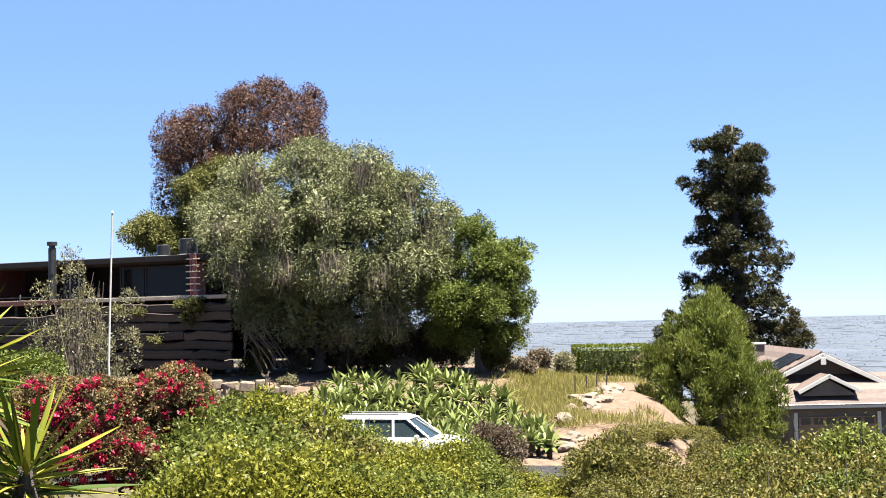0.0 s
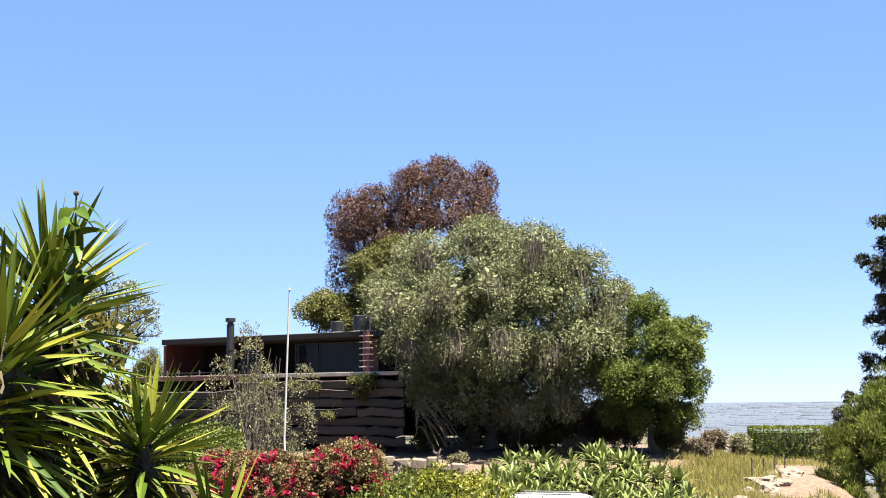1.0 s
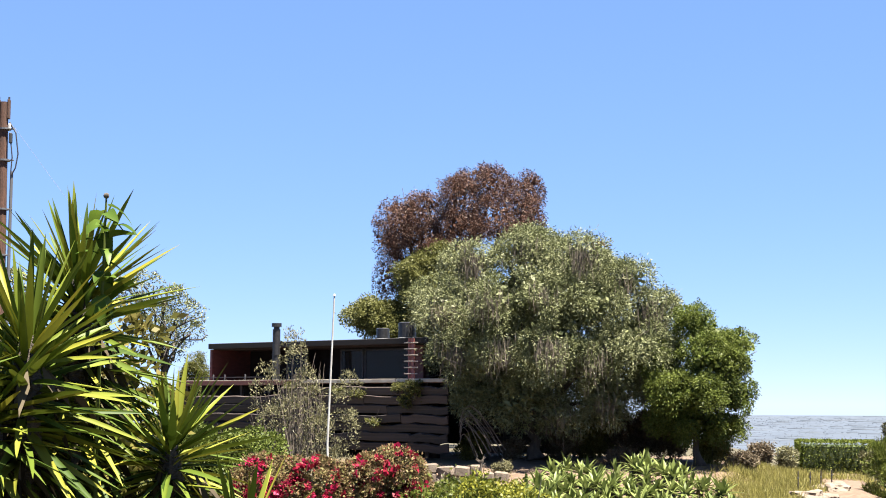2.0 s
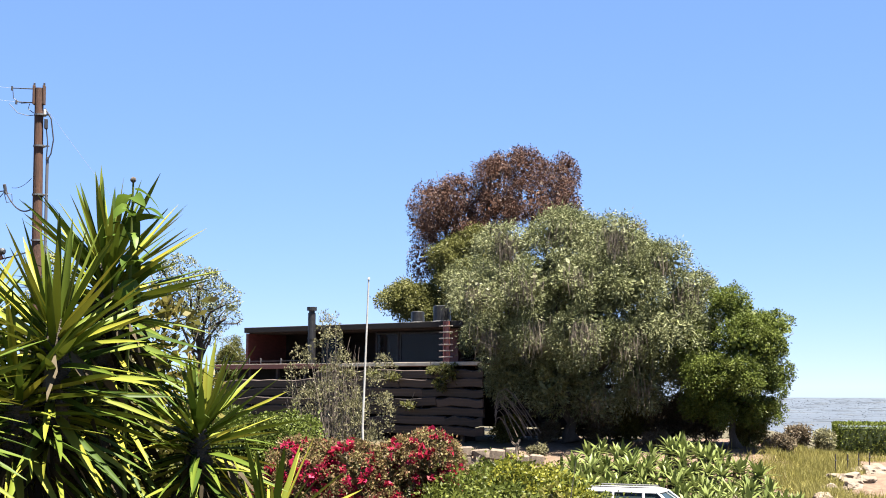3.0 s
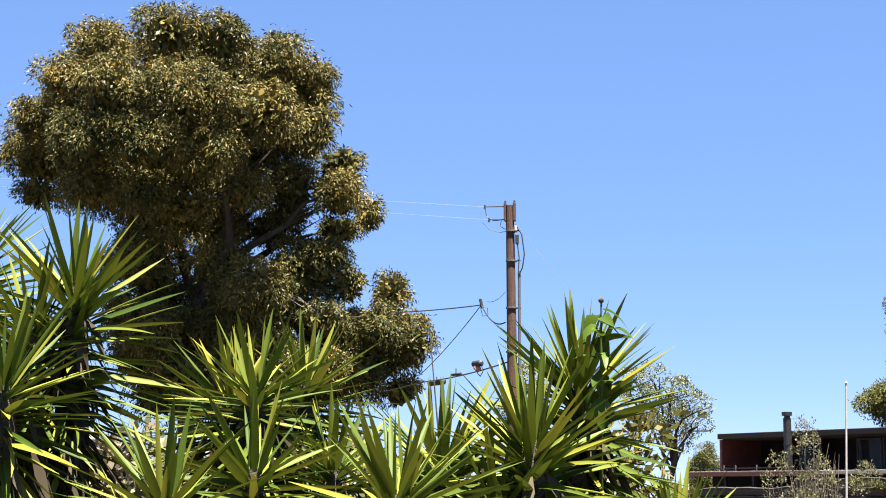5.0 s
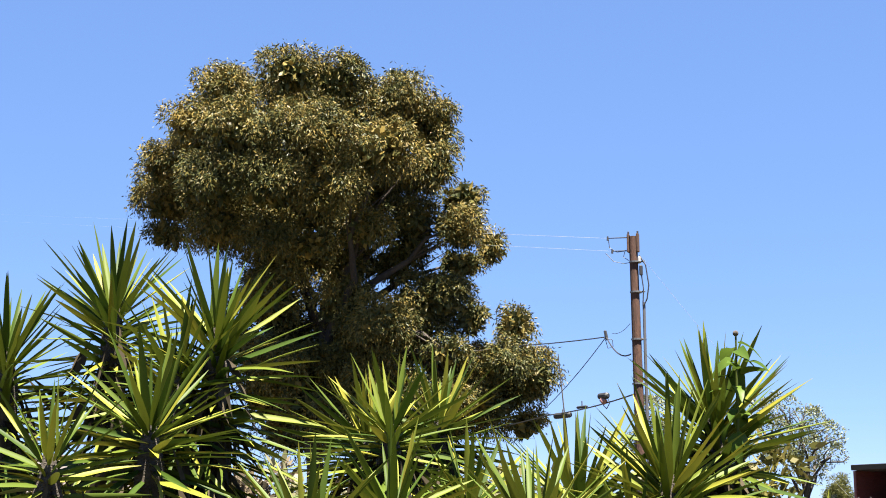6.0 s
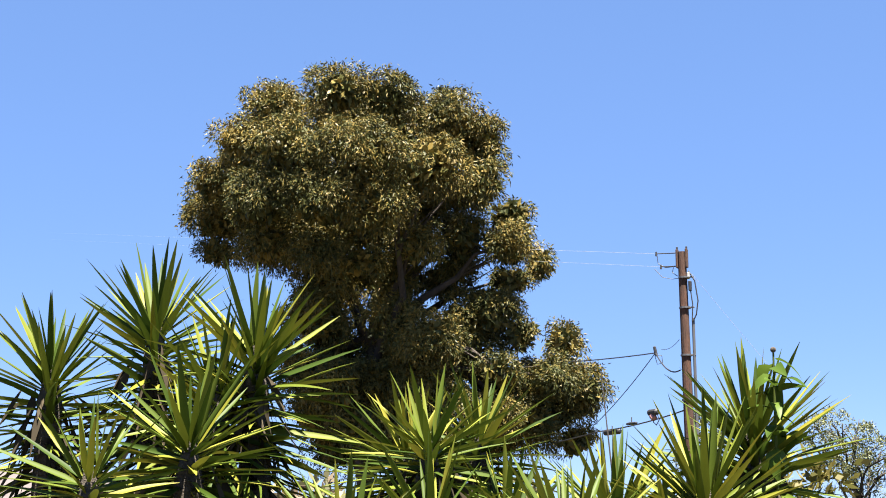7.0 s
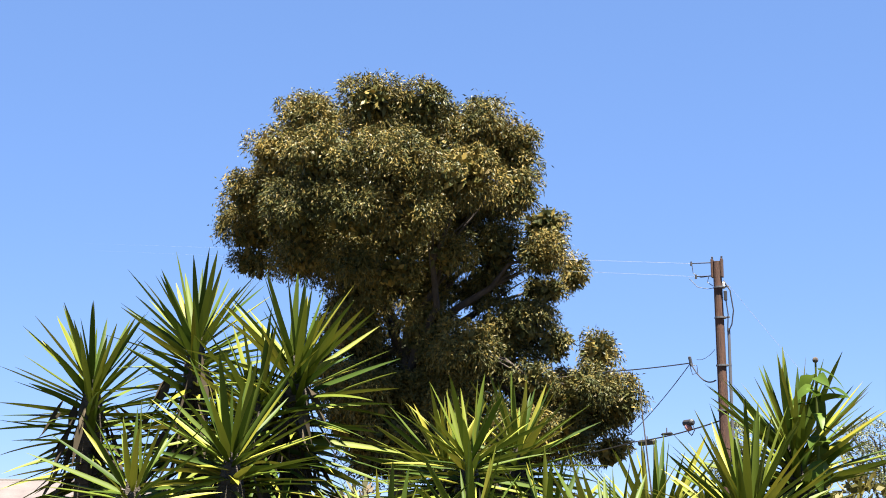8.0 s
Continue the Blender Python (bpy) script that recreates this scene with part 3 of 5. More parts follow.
def on_house(x, y, z):
    return HM @ Vector((x, y, z))


def house_boards():
    """Stacked weathered boards of the screen below the deck, each a piece of its own."""
    rng = np.random.default_rng(5)
    metas = []
    for v in range(5):
        bm = bmesh.new()
        n = 14
        rows = []
        ph = rng.uniform(0, 6)
        for i in range(n + 1):
            x = i / n - 0.5
            wob = 0.035 * math.sin(x * 7 + ph) + 0.02 * math.sin(x * 17 + 2 * ph) + 0.008 * rng.normal()
            a, b = -0.2 + wob, 0.2 + wob * 1.2
            rows.append([bm.verts.new((x, y, z)) for y, z in ((0.03, a), (-0.03, a + 0.02), (-0.075, b - 0.05), (0.03, b))])
        for r0, r1 in zip(rows, rows[1:]):
            for k in range(4):
                bm.faces.new((r0[k], r1[k], r1[(k + 1) % 4], r0[(k + 1) % 4]))
        bm.faces.new(rows[0])
        bm.faces.new(list(reversed(rows[-1])))
        bmesh.ops.recalc_face_normals(bm, faces=bm.faces[:])
        me = bpy.data.meshes.new("board")
        bm.to_mesh(me)
        bm.free()
        me.materials.append(M_BOARD)
        metas.append(me)
    for row in range(7):
        x = 0.1 + 0.3 * row
        while x < 16.8:
            ln = rng.uniform(4.5, 8.0)
            ln = min(ln, 17.1 - x)
            if not (row == 0 and x < 7.0):
                ob = new("board", metas[int(rng.integers(5))])
                ob.parent = house
                ob.matrix_basis = pose(x + ln / 2, -2.75 + rng.uniform(-0.04, 0.04) - 0.05 * (row % 2), 0.2 - row * 0.43, rng.normal() * 3, rng.normal() * 0.6) @ Matrix.Diagonal((ln, 1.3, 1.0, 1))
            x += ln + 0.03


house_boards()


def flue(x, y, z0, z1, r, label):
    p = on_house(x, y, 0)
    t = thing("flue", p.x, p.y, z0, 0, label, "chimney")
    hgt = z1 - z0
    part("pipe", tube([(0, 0, 0), (0, 0, hgt - 0.3)], [r, r], 16), M_BLACKMETAL, t, smooth=False)
    part("collar", tube([(0, 0, hgt * 0.45), (0, 0, hgt * 0.45 + 0.06)], [r * 1.15] * 2, 16), M_BLACKMETAL, t)
    part("cap", tube([(0, 0, hgt - 0.18), (0, 0, hgt)], [r * 1.3, r * 1.3], 16), M_BLACKMETAL, t)
    part("cap_neck", tube([(0, 0, hgt - 0.3), (0, 0, hgt - 0.18)], [r * 0.8, r * 0.8], 12), M_BLACKMETAL, t)
    return t


def roof_vent(x, y, r, hgt, label):
    p = on_house(x, y, 2.63)
    t = thing("roof_vent", p.x, p.y, p.z, 0, label, "roof vent", "drum vents on the flat roof")
    part("curb", tube([(0, 0, 0), (0, 0, 0.1), (0, 0, 0.16)], [r * 1.5, r * 1.35, r * 0.9], 20), M_GALV, t)
    part("drum", tube([(0, 0, 0.12), (0, 0, 0.14), (0, 0, hgt), (0, 0, hgt + 0.03)], [r * 0.9, r, r, r * 0.85], 20), M_BLACKMETAL, t)
    return t


flue(6.36, -2.3, 1.08, 3.95, 0.19, "black metal flue pipe with a square-edged cap")
roof_vent(11.25, 0.0, 0.32, 0.62, "small black drum vent on the flat roof")
roof_vent(12.8, -0.1, 0.43, 0.85, "large black drum vent on the flat roof")

# white flag pole
fp = thing("flag_pole", -0.1, 48.0, gz(-0.1, 48.0), 0, "slender weathered white flag pole among shrubs", "pole")
part("shaft", tube([(0.0, 0, 0), (-0.1, 0, 3.5), (0.08, 0, 3.58 - gz(-0.1, 48.0))], [0.045, 0.04, 0.028], 10), M_FLAG, fp)
part("finial", tube([(0.08, 0, 3.58 - gz(-0.1, 48.0)), (0.08, 0, 3.65 - gz(-0.1, 48.0))], [0.05, 0.03], 10), M_FLAG, fp)


# ---- neighbour's house ----
def neighbour():
    h = thing("neighbour_house", 39.4, 75.3, 0, -14, "taupe stucco house with brown tiled gable roofs", "house")
    ridge, eave, half = -2.7, -5.25, 5.0
    floor = -9.2
    deepness = 17.5
    bm = bmesh.new()
    prof = [(-half + 0.3, floor), (half - 0.3, floor), (half - 0.3, eave), (0, ridge - 0.2), (-half + 0.3, eave)]
    f0 = [bm.verts.new((x, 0.5, z)) for x, z in prof]
    f1 = [bm.verts.new((x, deepness - 0.4, z)) for x, z in prof]
    bm.faces.new(f0)
    bm.faces.new(list(reversed(f1)))
    for k in range(5):
        bm.faces.new((f0[k], f1[k], f1[(k + 1) % 5], f0[(k + 1) % 5]))
    bmesh.ops.recalc_face_normals(bm, faces=bm.faces[:])
    part("wall", bm, M_STUCCO, h)
    # roof planes of the main gable
    ln = math.hypot(half + 0.3, ridge - eave)
    ang = math.degrees(math.atan2(ridge - eave, half + 0.3))
    for s in (-1, 1):
        rot = pose(0, 0, 0, 0, s * ang, 0)
        mid = (s * (half + 0.3) / 2, deepness / 2 - 0.2, (ridge + eave) / 2)
        rf = part("roof", box(ln, deepness + 0.8, 0.14, mid, 0.01, rot=rot), M_TILE, h, "brown tiled roof slope")
        for k in range(9 if s < 0 else 0):
            q = (k + 0.5) / 9 - 0.5
            ctr = Vector(mid) + rot @ Vector((q * ln, 0, 0.1))
            part("tile_course", box(ln / 9 + 0.05, deepness + 0.8, 0.05, ctr, 0.008, rot=rot @ pose(0, 0, 0, 0, -4)), M_TILE, rf)
        part("barge_board", box(ln + 0.1, 0.07, 0.25, Vector(mid) + Vector((0, -deepness / 2 - 0.43, -0.12)), 0.01, rot=rot), M_WHITE, h, "white barge board")
    part("gable_post", box(0.3, 0.1, 0.42, (0, -0.62, ridge - 0.45), 0.01), M_WHITE, h)
    # garage wing in front
    gy, gd = -2.6, 3.2
    part("garage_wall", box(7.4, gd, 3.6, (1.2, gy + gd / 2 + 0.1, floor + 1.8 - 0.1), 0.02), M_STUCCO, h)
    lr = pose(0, 0, 0, 23)
    low = part("porch_roof", box(8.6, 3.9, 0.14, (1.2, gy + gd / 2 - 0.15, -4.78), 0.01, rot=lr), M_TILE, h, "low tiled roof over the garage")
    for k in range(7):
        q = (k + 0.5) / 7 - 0.5
        ctr = Vector((1.2, gy + gd / 2 - 0.15, -4.78)) + lr @ Vector((0, q * 3.9, 0.09))
        part("tile_course", box(8.6, 3.9 / 7 + 0.05, 0.05, ctr, 0.008, rot=lr @ pose(0, 0, 0, 4)), M_TILE, low)
    part("fascia", box(8.7, 0.08, 0.24, (1.2, gy - 0.33, -5.55), 0.01), M_WHITE, h, "pale fascia under the tiles")
    # small gable over the garage
    for s in (-1, 1):
        rot = pose(0, 0, 0, 0, s * 27)
        part("dormer_roof", box(1.95, 2.6, 0.1, (-0.2 + s * 0.84, gy + 1.2, -4.3), 0.01, rot=rot), M_TILE, h)
        part("dormer_barge", box(2.0, 0.07, 0.2, (-0.2 + s * 0.84, gy - 0.12, -4.34), 0.01, rot=rot), M_WHITE, h, "white barge board")
    bm = bmesh.new()
    v = [bm.verts.new(p) for p in ((-1.75, gy + 0.1, -5.0), (1.35, gy + 0.1, -5.0), (-0.2, gy + 0.1, -4.1))]
    w = [bm.verts.new((p.co.x, gy + 2.4, p.co.z)) for p in v]
    bm.faces.new(v)
    for k in range(3):
        bm.faces.new((v[k], w[k], w[(k + 1) % 3], v[(k + 1) % 3]))
    bmesh.ops.recalc_face_normals(bm, faces=bm.faces[:])
    part("dormer_wall", bm, M_STUCCO, h)
    door = part("garage_door", box(4.3, 0.1, 2.2, (0.2, gy + 0.08, -7.25), 0.01), M_DOORWOOD, h, "brown panelled garage door with a row of panes")
    for k in range(6):
        part("pane", box(0.5, 0.03, 0.34, (-1.55 + 0.7 * k, gy + 0.02, -6.4), 0.004), M_SOLAR, door)
    for x in (-2.1, 2.5):
        part("door_trim", box(0.2, 0.14, 2.6, (x, gy + 0.06, -7.2), 0.01), M_WHITE, h)
    part("column", box(0.4, 0.4, 3.4, (4.6, gy + 0.1, -7.2), 0.02), M_WHITE, h)
    for k in range(2):
        part("solar_panel", box(1.7, 1.9, 0.06, (-1.5, 1.6 + 2.0 * k, -3.2), 0.006, rot=pose(0, 0, 0, 0, -ang)), M_SOLAR, h, "dark solar panel")
    part("chimney", box(1.0, 0.8, 1.0, (-1.5, 11.0, -2.9), 0.02), M_STUCCO, h)
    part("chimney_cap", box(1.15, 0.95, 0.12, (-1.5, 11.0, -2.36), 0.02), M_WHITE, h)
    return h


neighbour()


# ---- parked white car ----
def parked_car():
    x, y = 8.55, 43.55
    c = thing("car", x, y, -4.72, -25.5, "white parked estate car on the drive behind shrubs", "car")
    L = 2.25
    # lower body, lofted in cross-sections
    st = [(-L, 0.55, 0.95, 0.72), (-L + 0.1, 0.35, 1.0, 0.84), (-1.2, 0.28, 1.04, 0.9), (0.0, 0.28, 1.03, 0.9), (0.8, 0.28, 1.02, 0.9), (1.3, 0.3, 0.99, 0.88), (1.9, 0.34, 0.9, 0.82), (L, 0.45, 0.72, 0.66)]
    bm = bmesh.new()
    rings = []
    for px, lo, hi, w in st:
        sec = [(-w, lo + 0.12), (-w * 0.93, lo), (w * 0.93, lo), (w, lo + 0.12), (w * 1.01, hi - 0.22), (w * 0.93, hi), (0, hi + 0.03), (-w * 0.93, hi), (-w * 1.01, hi - 0.22)]
        rings.append([bm.verts.new((px, a, b)) for a, b in sec])
    for r0, r1 in zip(rings, rings[1:]):
        for k in range(9):
            bm.faces.new((r0[k], r0[(k + 1) % 9], r1[(k + 1) % 9], r1[k]))
    bm.faces.new(rings[0])
    bm.faces.new(list(reversed(rings[-1])))
    bmesh.ops.recalc_face_normals(bm, faces=bm.faces[:])
    part("body", bm, M_CARPAINT, c, smooth=True)
    # glasshouse and roof
    def ring(bm, z, x0, x1, w):
        return [bm.verts.new(p) for p in ((x0, -w, z), (x1, -w, z), (x1 + 0.06, 0, z), (x1, w, z), (x0, w, z), (x0 - 0.05, 0, z))]
    bm = bmesh.new()
    a, b = ring(bm, 1.0, -2.12, 1.12, 0.8), ring(bm, 1.56, -1.86, 0.35, 0.64)
    for k in range(6):
        bm.faces.new((a[k], a[(k + 1) % 6], b[(k + 1) % 6], b[k]))
    bmesh.ops.recalc_face_normals(bm, faces=bm.faces[:])
    part("glass", bm, M_CARGLASS, c, "tinted window glass")
    bm = bmesh.new()
    a, b, d = ring(bm, 1.55, -1.92, 0.4, 0.68), ring(bm, 1.62, -1.88, 0.34, 0.65), ring(bm, 1.68, -1.7, 0.12, 0.5)
    for r0, r1 in ((a, b), (b, d)):
        for k in range(6):
            bm.faces.new((r0[k], r0[(k + 1) % 6], r1[(k + 1) % 6], r1[k]))
    bm.faces.new(d)
    bm.faces.new(list(reversed(a)))
    bmesh.ops.recalc_face_normals(bm, faces=bm.faces[:])
    part("roof", bm, M_CARPAINT, c, smooth=True)
    for s in (-1, 1):
        for x0, x1, wd in ((-2.05, -1.84, 0.16), (-1.0, -0.98, 0.08), (-0.02, -0.05, 0.09), (1.1, 0.36, 0.08)):
            part("pillar", tube([(x0, s * 0.81, 1.0), (x1, s * 0.655, 1.58)], [wd / 2, wd / 2], 6), M_CARPAINT, c)
        part("roof_rail", tube([(-1.7, s * 0.56, 1.72), (0.1, s * 0.56, 1.71)], [0.02, 0.02], 6), M_GALV, c)
        part("mirror", box(0.12, 0.2, 0.14, (0.75, s * 0.97, 1.05), 0.03), M_CARPAINT, c)
        part("headlight", box(0.2, 0.34, 0.13, (2.08, s * 0.55, 0.72), 0.04), M_LAMPGLASS, c)
        for wx in (-1.35, 1.4):
            wheel = part("wheel", tube([(wx, s * 0.68, 0.32), (wx, s * 0.9, 0.32)], [0.32, 0.32], 20), M_TYRE, c)
            part("rim", tube([(wx, s * 0.89, 0.32), (wx, s * 0.915, 0.32)], [0.21, 0.19], 14), M_GALV, wheel)
    return c


parked_car()


# ---- utility pole, wires ----
PX, PY, PZ = -9.45, 40.93, 8.5


def utility_pole():
    g = gz(PX, PY)
    p = thing("utility_pole", PX, PY, g, 0, "weathered brown wooden utility pole with cables and hardware", "utility pole")
    top = PZ - g
    part("shaft", tube([(0.12, 0, 0), (0.06, 0, top * 0.5), (0, 0, top)], [0.17, 0.148, 0.122], 14), M_POLE, p)
    for s in (-1, 1):
        part("top_plate", box(0.06, 0.2, 0.55, (s * 0.14, 0, top - 0.2), 0.01), M_POLE, p)
        part("top_pin", box(0.05, 0.06, 0.12, (s * 0.14, 0, top + 0.1), 0.01), M_CABLE, p)
    for z, ln in ((top - 0.02, 0.75), (top - 0.42, 0.62)):
        arm = part("insulator_arm", tube([(-0.14, 0, z), (-ln, 0, z + 0.02)], [0.018, 0.015], 6), M_CABLE, p)
        part("insulator", tube([(-ln - 0.02, 0, z - 0.05), (-ln - 0.02, 0, z + 0.08)], [0.035, 0.025], 8), M_CABLE, arm)
    part("jumper", tube([(-0.75, 0, top - 0.02), (-0.72, 0, top - 0.3), (-0.5, 0, top - 0.44), (-0.2, 0, top - 0.42)], [0.012] * 4, 5), M_CABLE, p)
    part("jumper", tube([(-0.84, 0, top - 0.45), (-0.6, 0, top - 0.72), (-0.3, 0, top - 0.8), (-0.12, 0, top - 0.78)], [0.01] * 4, 5), M_CABLE, p)
    part("jumper", tube([(-0.26, 0, top - 0.45), (-0.3, 0, top - 0.6), (-0.14, 0, top - 0.72)], [0.012] * 3, 5), M_CABLE, p)
    part("arrester", box(0.09, 0.12, 0.3, (0.24, -0.1, top - 1.05), 0.02), M_CABLE, p)
    part("arrester", box(0.08, 0.1, 0.16, (0.2, -0.1, top - 0.72), 0.02), M_WHITE, p)
    part("down_cable", tube([(0.2, -0.1, top - 0.6), (0.38, -0.1, top - 0.9), (0.46, -0.1, top - 1.5), (0.4, -0.1, top - 1.9), (0.3, -0.1, top - 2.1)], [0.022] * 5, 6), M_CABLE, p)
    part("down_cable", tube([(0.24, -0.1, top - 1.1), (0.3, -0.1, top - 1.6), (0.27, -0.1, top - 2.1)], [0.02] * 3, 6), M_CABLE, p)
    part("conduit", tube([(0.31, -0.05, 0.3), (0.29, -0.05, top - 2.0)], [0.05, 0.045], 8), M_GALV, p)
    for z in (top - 0.8, top - 1.7, top - 3.1, top - 4.4):
        part("band", tube([(0.05, 0, z), (0.05, 0, z + 0.05)], [0.175, 0.175], 12), M_GALV, p)
        part("standoff", box(0.28, 0.05, 0.04, (0.2, -0.06, z + 0.02), 0.005), M_GALV, p)
    return p


utility_pole()


def cable(name, a, b, sag, r, material, label, parent=None):
    a, b = Vector(a), Vector(b)
    pts = [a.lerp(b, i / 16) - Vector((0, 0, sag * 4 * (i / 16) * (1 - i / 16))) for i in range(17)]
    ob = part(name, tube(pts, [r] * 17, 5), material, parent)
    return ob if parent else tagged(ob, label, "wire", "overhead wires")


cable("overhead_wire", (PX - 0.77, PY, PZ), (-747.4, 938.6, 248.94), 0.0, 0.0045, M_WIRE, "thin pale overhead wire from the pole top")
cable("overhead_wire", (PX - 0.65, PY, PZ - 0.4), (-741.0, 931.0, 241.18), 0.0, 0.004, M_WIRE, "thin pale overhead wire below the top one")
cable("guy_wire", (PX + 0.3, PY, PZ - 0.7), (-4.2, 47, 1.0), 0.15, 0.004, M_WIRE, "thin slanting guy wire")
JX, JY, JZ = -11.0, 43.57, 5.89
cable("service_wire", (PX - 0.15, PY, PZ - 3.5), (JX, JY, JZ), 0.25, 0.022, M_CABLE, "black service cable to the pole")
cable("service_wire", (JX, JY, JZ), (-22, 58, 7.75), 0.15, 0.02, M_CABLE, "black service cable across to the tree")
cable("service_wire", (JX, JY, JZ), (-13.9, 46.5, 3.95), 0.1, 0.014, M_CABLE, "thin slanting black drop cable")
cable("service_wire", (PX - 0.15, PY, PZ - 2.6), (JX + 0.2, JY, JZ + 0.1), 0.1, 0.008, M_CABLE, "thin black tie wire")
splice = thing("splice_case", JX, JY, JZ, 0, "small black cable splice clamp", "cable splice")
part("clamp", box(0.09, 0.1, 0.32, (0, 0, 0.05), 0.02, rot=pose(0, 0, 0, 0, -12)), M_CABLE, splice)
part("loop", tube([(0, 0, -0.05), (0.2, 0, -0.1), (0.22, 0, -0.32), (0.05, 0, -0.36), (-0.02, 0, -0.1)], [0.012] * 5, 5), M_CABLE, splice)
cable("telephone_cable", (-9.45, 41.1, 3.88), (-13.9, 46.9, 3.75), 0.08, 0.022, M_CABLE, "black telephone cable carrying splice boxes")
cable("telephone_cable", (-13.9, 46.9, 3.75), (-30, 66, 4.0), 0.3, 0.022, M_CABLE, "black telephone cable running into the tree")
for bx, by, bz, ln, nm in ((-13.15, 46.0, 3.66, 0.95, "long black splice box under the cable"), (-12.1, 44.6, 3.8, 0.6, "slim black splice sleeve on the cable"), (-10.95, 42.9, 3.98, 0.5, "short black splice box with a pink band")):
    sb = thing("splice_box", bx, by, bz, -40, nm, "splice box", "splice boxes on the cable")
    part("case", tube([(-ln / 2, 0, 0), (-ln / 2 + 0.06, 0, 0), (ln / 2 - 0.06, 0, 0), (ln / 2, 0, 0)], [0.05, 0.1, 0.1, 0.05] if ln != 0.6 else [0.02, 0.045, 0.045, 0.02], 10), M_CABLE, sb)
    if ln == 0.5:
        part("band", tube([(-0.05, 0, -0.1), (0.05, 0, -0.2)], [0.11, 0.1], 10), M_ORANGE, sb)
        part("loop", tube([(0.2, 0, -0.05), (0.3, 0, -0.25), (0.15, 0, -0.4), (0.0, 0, -0.3), (0.0, 0, -0.1)], [0.016] * 5, 5), M_CABLE, sb)
    else:
        part("hanger", box(0.03, 0.03, 0.2, (0, 0, 0.1), 0.004), M_GALV, sb)


# ---- trees ----
def tree(name, az, r, label, lobes, leaf, wide, droop, leaf_mat, bark, trunk_r, fork, seed, count=14, cover=1.0, category="tree", base=None, out=0.6, tuft=0.4, up=0.35, inner=1.2, hang=1.0, gap=0.85, stray=0.5):
    x, y = polar(az, r)
    z = gz(x, y) if base is None else base
    t = thing(name, x, y, z, -az, label, category)
    part("trunk", limbs(trunk_r, fork, lobes, seed, count), bark, t, smooth=True)
    part("crown", crown("crown", lobes, leaf, wide, droop, seed + 1, cover, tuft, up, out, inner, hang=hang, gap=gap, stray=stray), leaf_mat, t)
    return t


EUC_UPPER = [(-3.8, 18.0, 1.2, 1.0), (-1.2, 18.5, 1.5, 1.0), (0.6, 18.3, 1.1, 1.0), (3.0, 17.5, 1.6, 1.2), (4.6, 16.5, 0.8, 1.1), (-5.0, 16.6, 1.1, 0.9),
    (-3.1, 16.2, 1.6, 1.2), (-0.3, 16.1, 1.8, 1.3), (2.4, 15.4, 1.7, 1.2), (4.5, 15.0, 1.0, 1.0), (-6.0, 14.9, 1.1, 0.9), (-5.9, 13.4, 1.1, 1.0),
    (-4.1, 14.1, 1.6, 1.2), (-1.8, 14.1, 1.6, 1.2), (0.6, 14.0, 1.6, 1.1), (-5.7, 12.1, 0.9, 0.8), (-3.9, 12.5, 1.2, 1.0), (-1.9, 12.2, 1.4, 1.0),
    (1.8, 12.6, 1.2, 1.0), (-0.2, 11.8, 1.1, 0.7)]
EUC_BRANCH = [(5.7, 13.8, 0.7, 0.7), (5.3, 12.4, 1.1, 0.9), (6.7, 11.8, 0.5, 0.7), (3.6, 12.9, 1.0, 0.9), (5.7, 11.2, 0.7, 0.6), (3.5, 11.8, 0.9, 0.6)]
EUC_LOWER = [(-2.3, 9.7, 0.8, 1.0), (2.3, 8.8, 1.6, 1.1), (4.6, 9.8, 1.2, 1.0), (5.9, 9.2, 0.7, 0.6), (0.7, 7.4, 1.0, 0.8), (2.0, 7.3, 1.2, 0.9),
    (5.0, 7.6, 0.9, 0.7), (7.5, 8.8, 0.7, 0.8), (7.0, 7.3, 1.2, 1.0), (8.4, 6.9, 0.8, 0.9), (7.9, 5.0, 0.8, 0.7), (-1.0, 7.0, 1.2, 1.2),
    (-0.1, 5.4, 1.6, 1.1), (2.0, 5.4, 1.6, 1.1), (4.6, 5.8, 1.3, 1.0), (-2.1, 6.2, 0.8, 1.1)]
EUC_INNER = [(-3.6, 17.0, 1.2, 1.0), (-1.2, 17.3, 1.5, 1.0), (1.0, 17.1, 1.3, 1.0), (3.5, 16.3, 1.3, 1.0), (-4.6, 15.3, 1.3, 1.0), (-2.4, 15.1, 1.5, 1.1),
    (0.2, 14.9, 1.5, 1.1), (2.8, 14.5, 1.3, 0.9), (-1.3, 8.3, 1.3, 1.5), (0.9, 9.4, 1.1, 1.3), (3.7, 8.1, 1.6, 1.5), (5.7, 6.8, 1.3, 1.3),
    (2.0, 6.4, 1.9, 1.3), (-0.1, 6.4, 1.7, 1.3), (-2.7, 8.0, 0.6, 1.3), (-1.5, 10.7, 1.3, 0.9), (0.9, 11.1, 1.5, 0.9), (2.9, 11.2, 1.3, 0.7),
    (-3.0, 12.8, 1.3, 1.1), (-0.4, 13.1, 1.7, 1.1), (2.0, 13.8, 1.3, 1.1), (-1.9, 9.3, 1.2, 1.3), (-1.0, 11.1, 1.1, 0.7)]
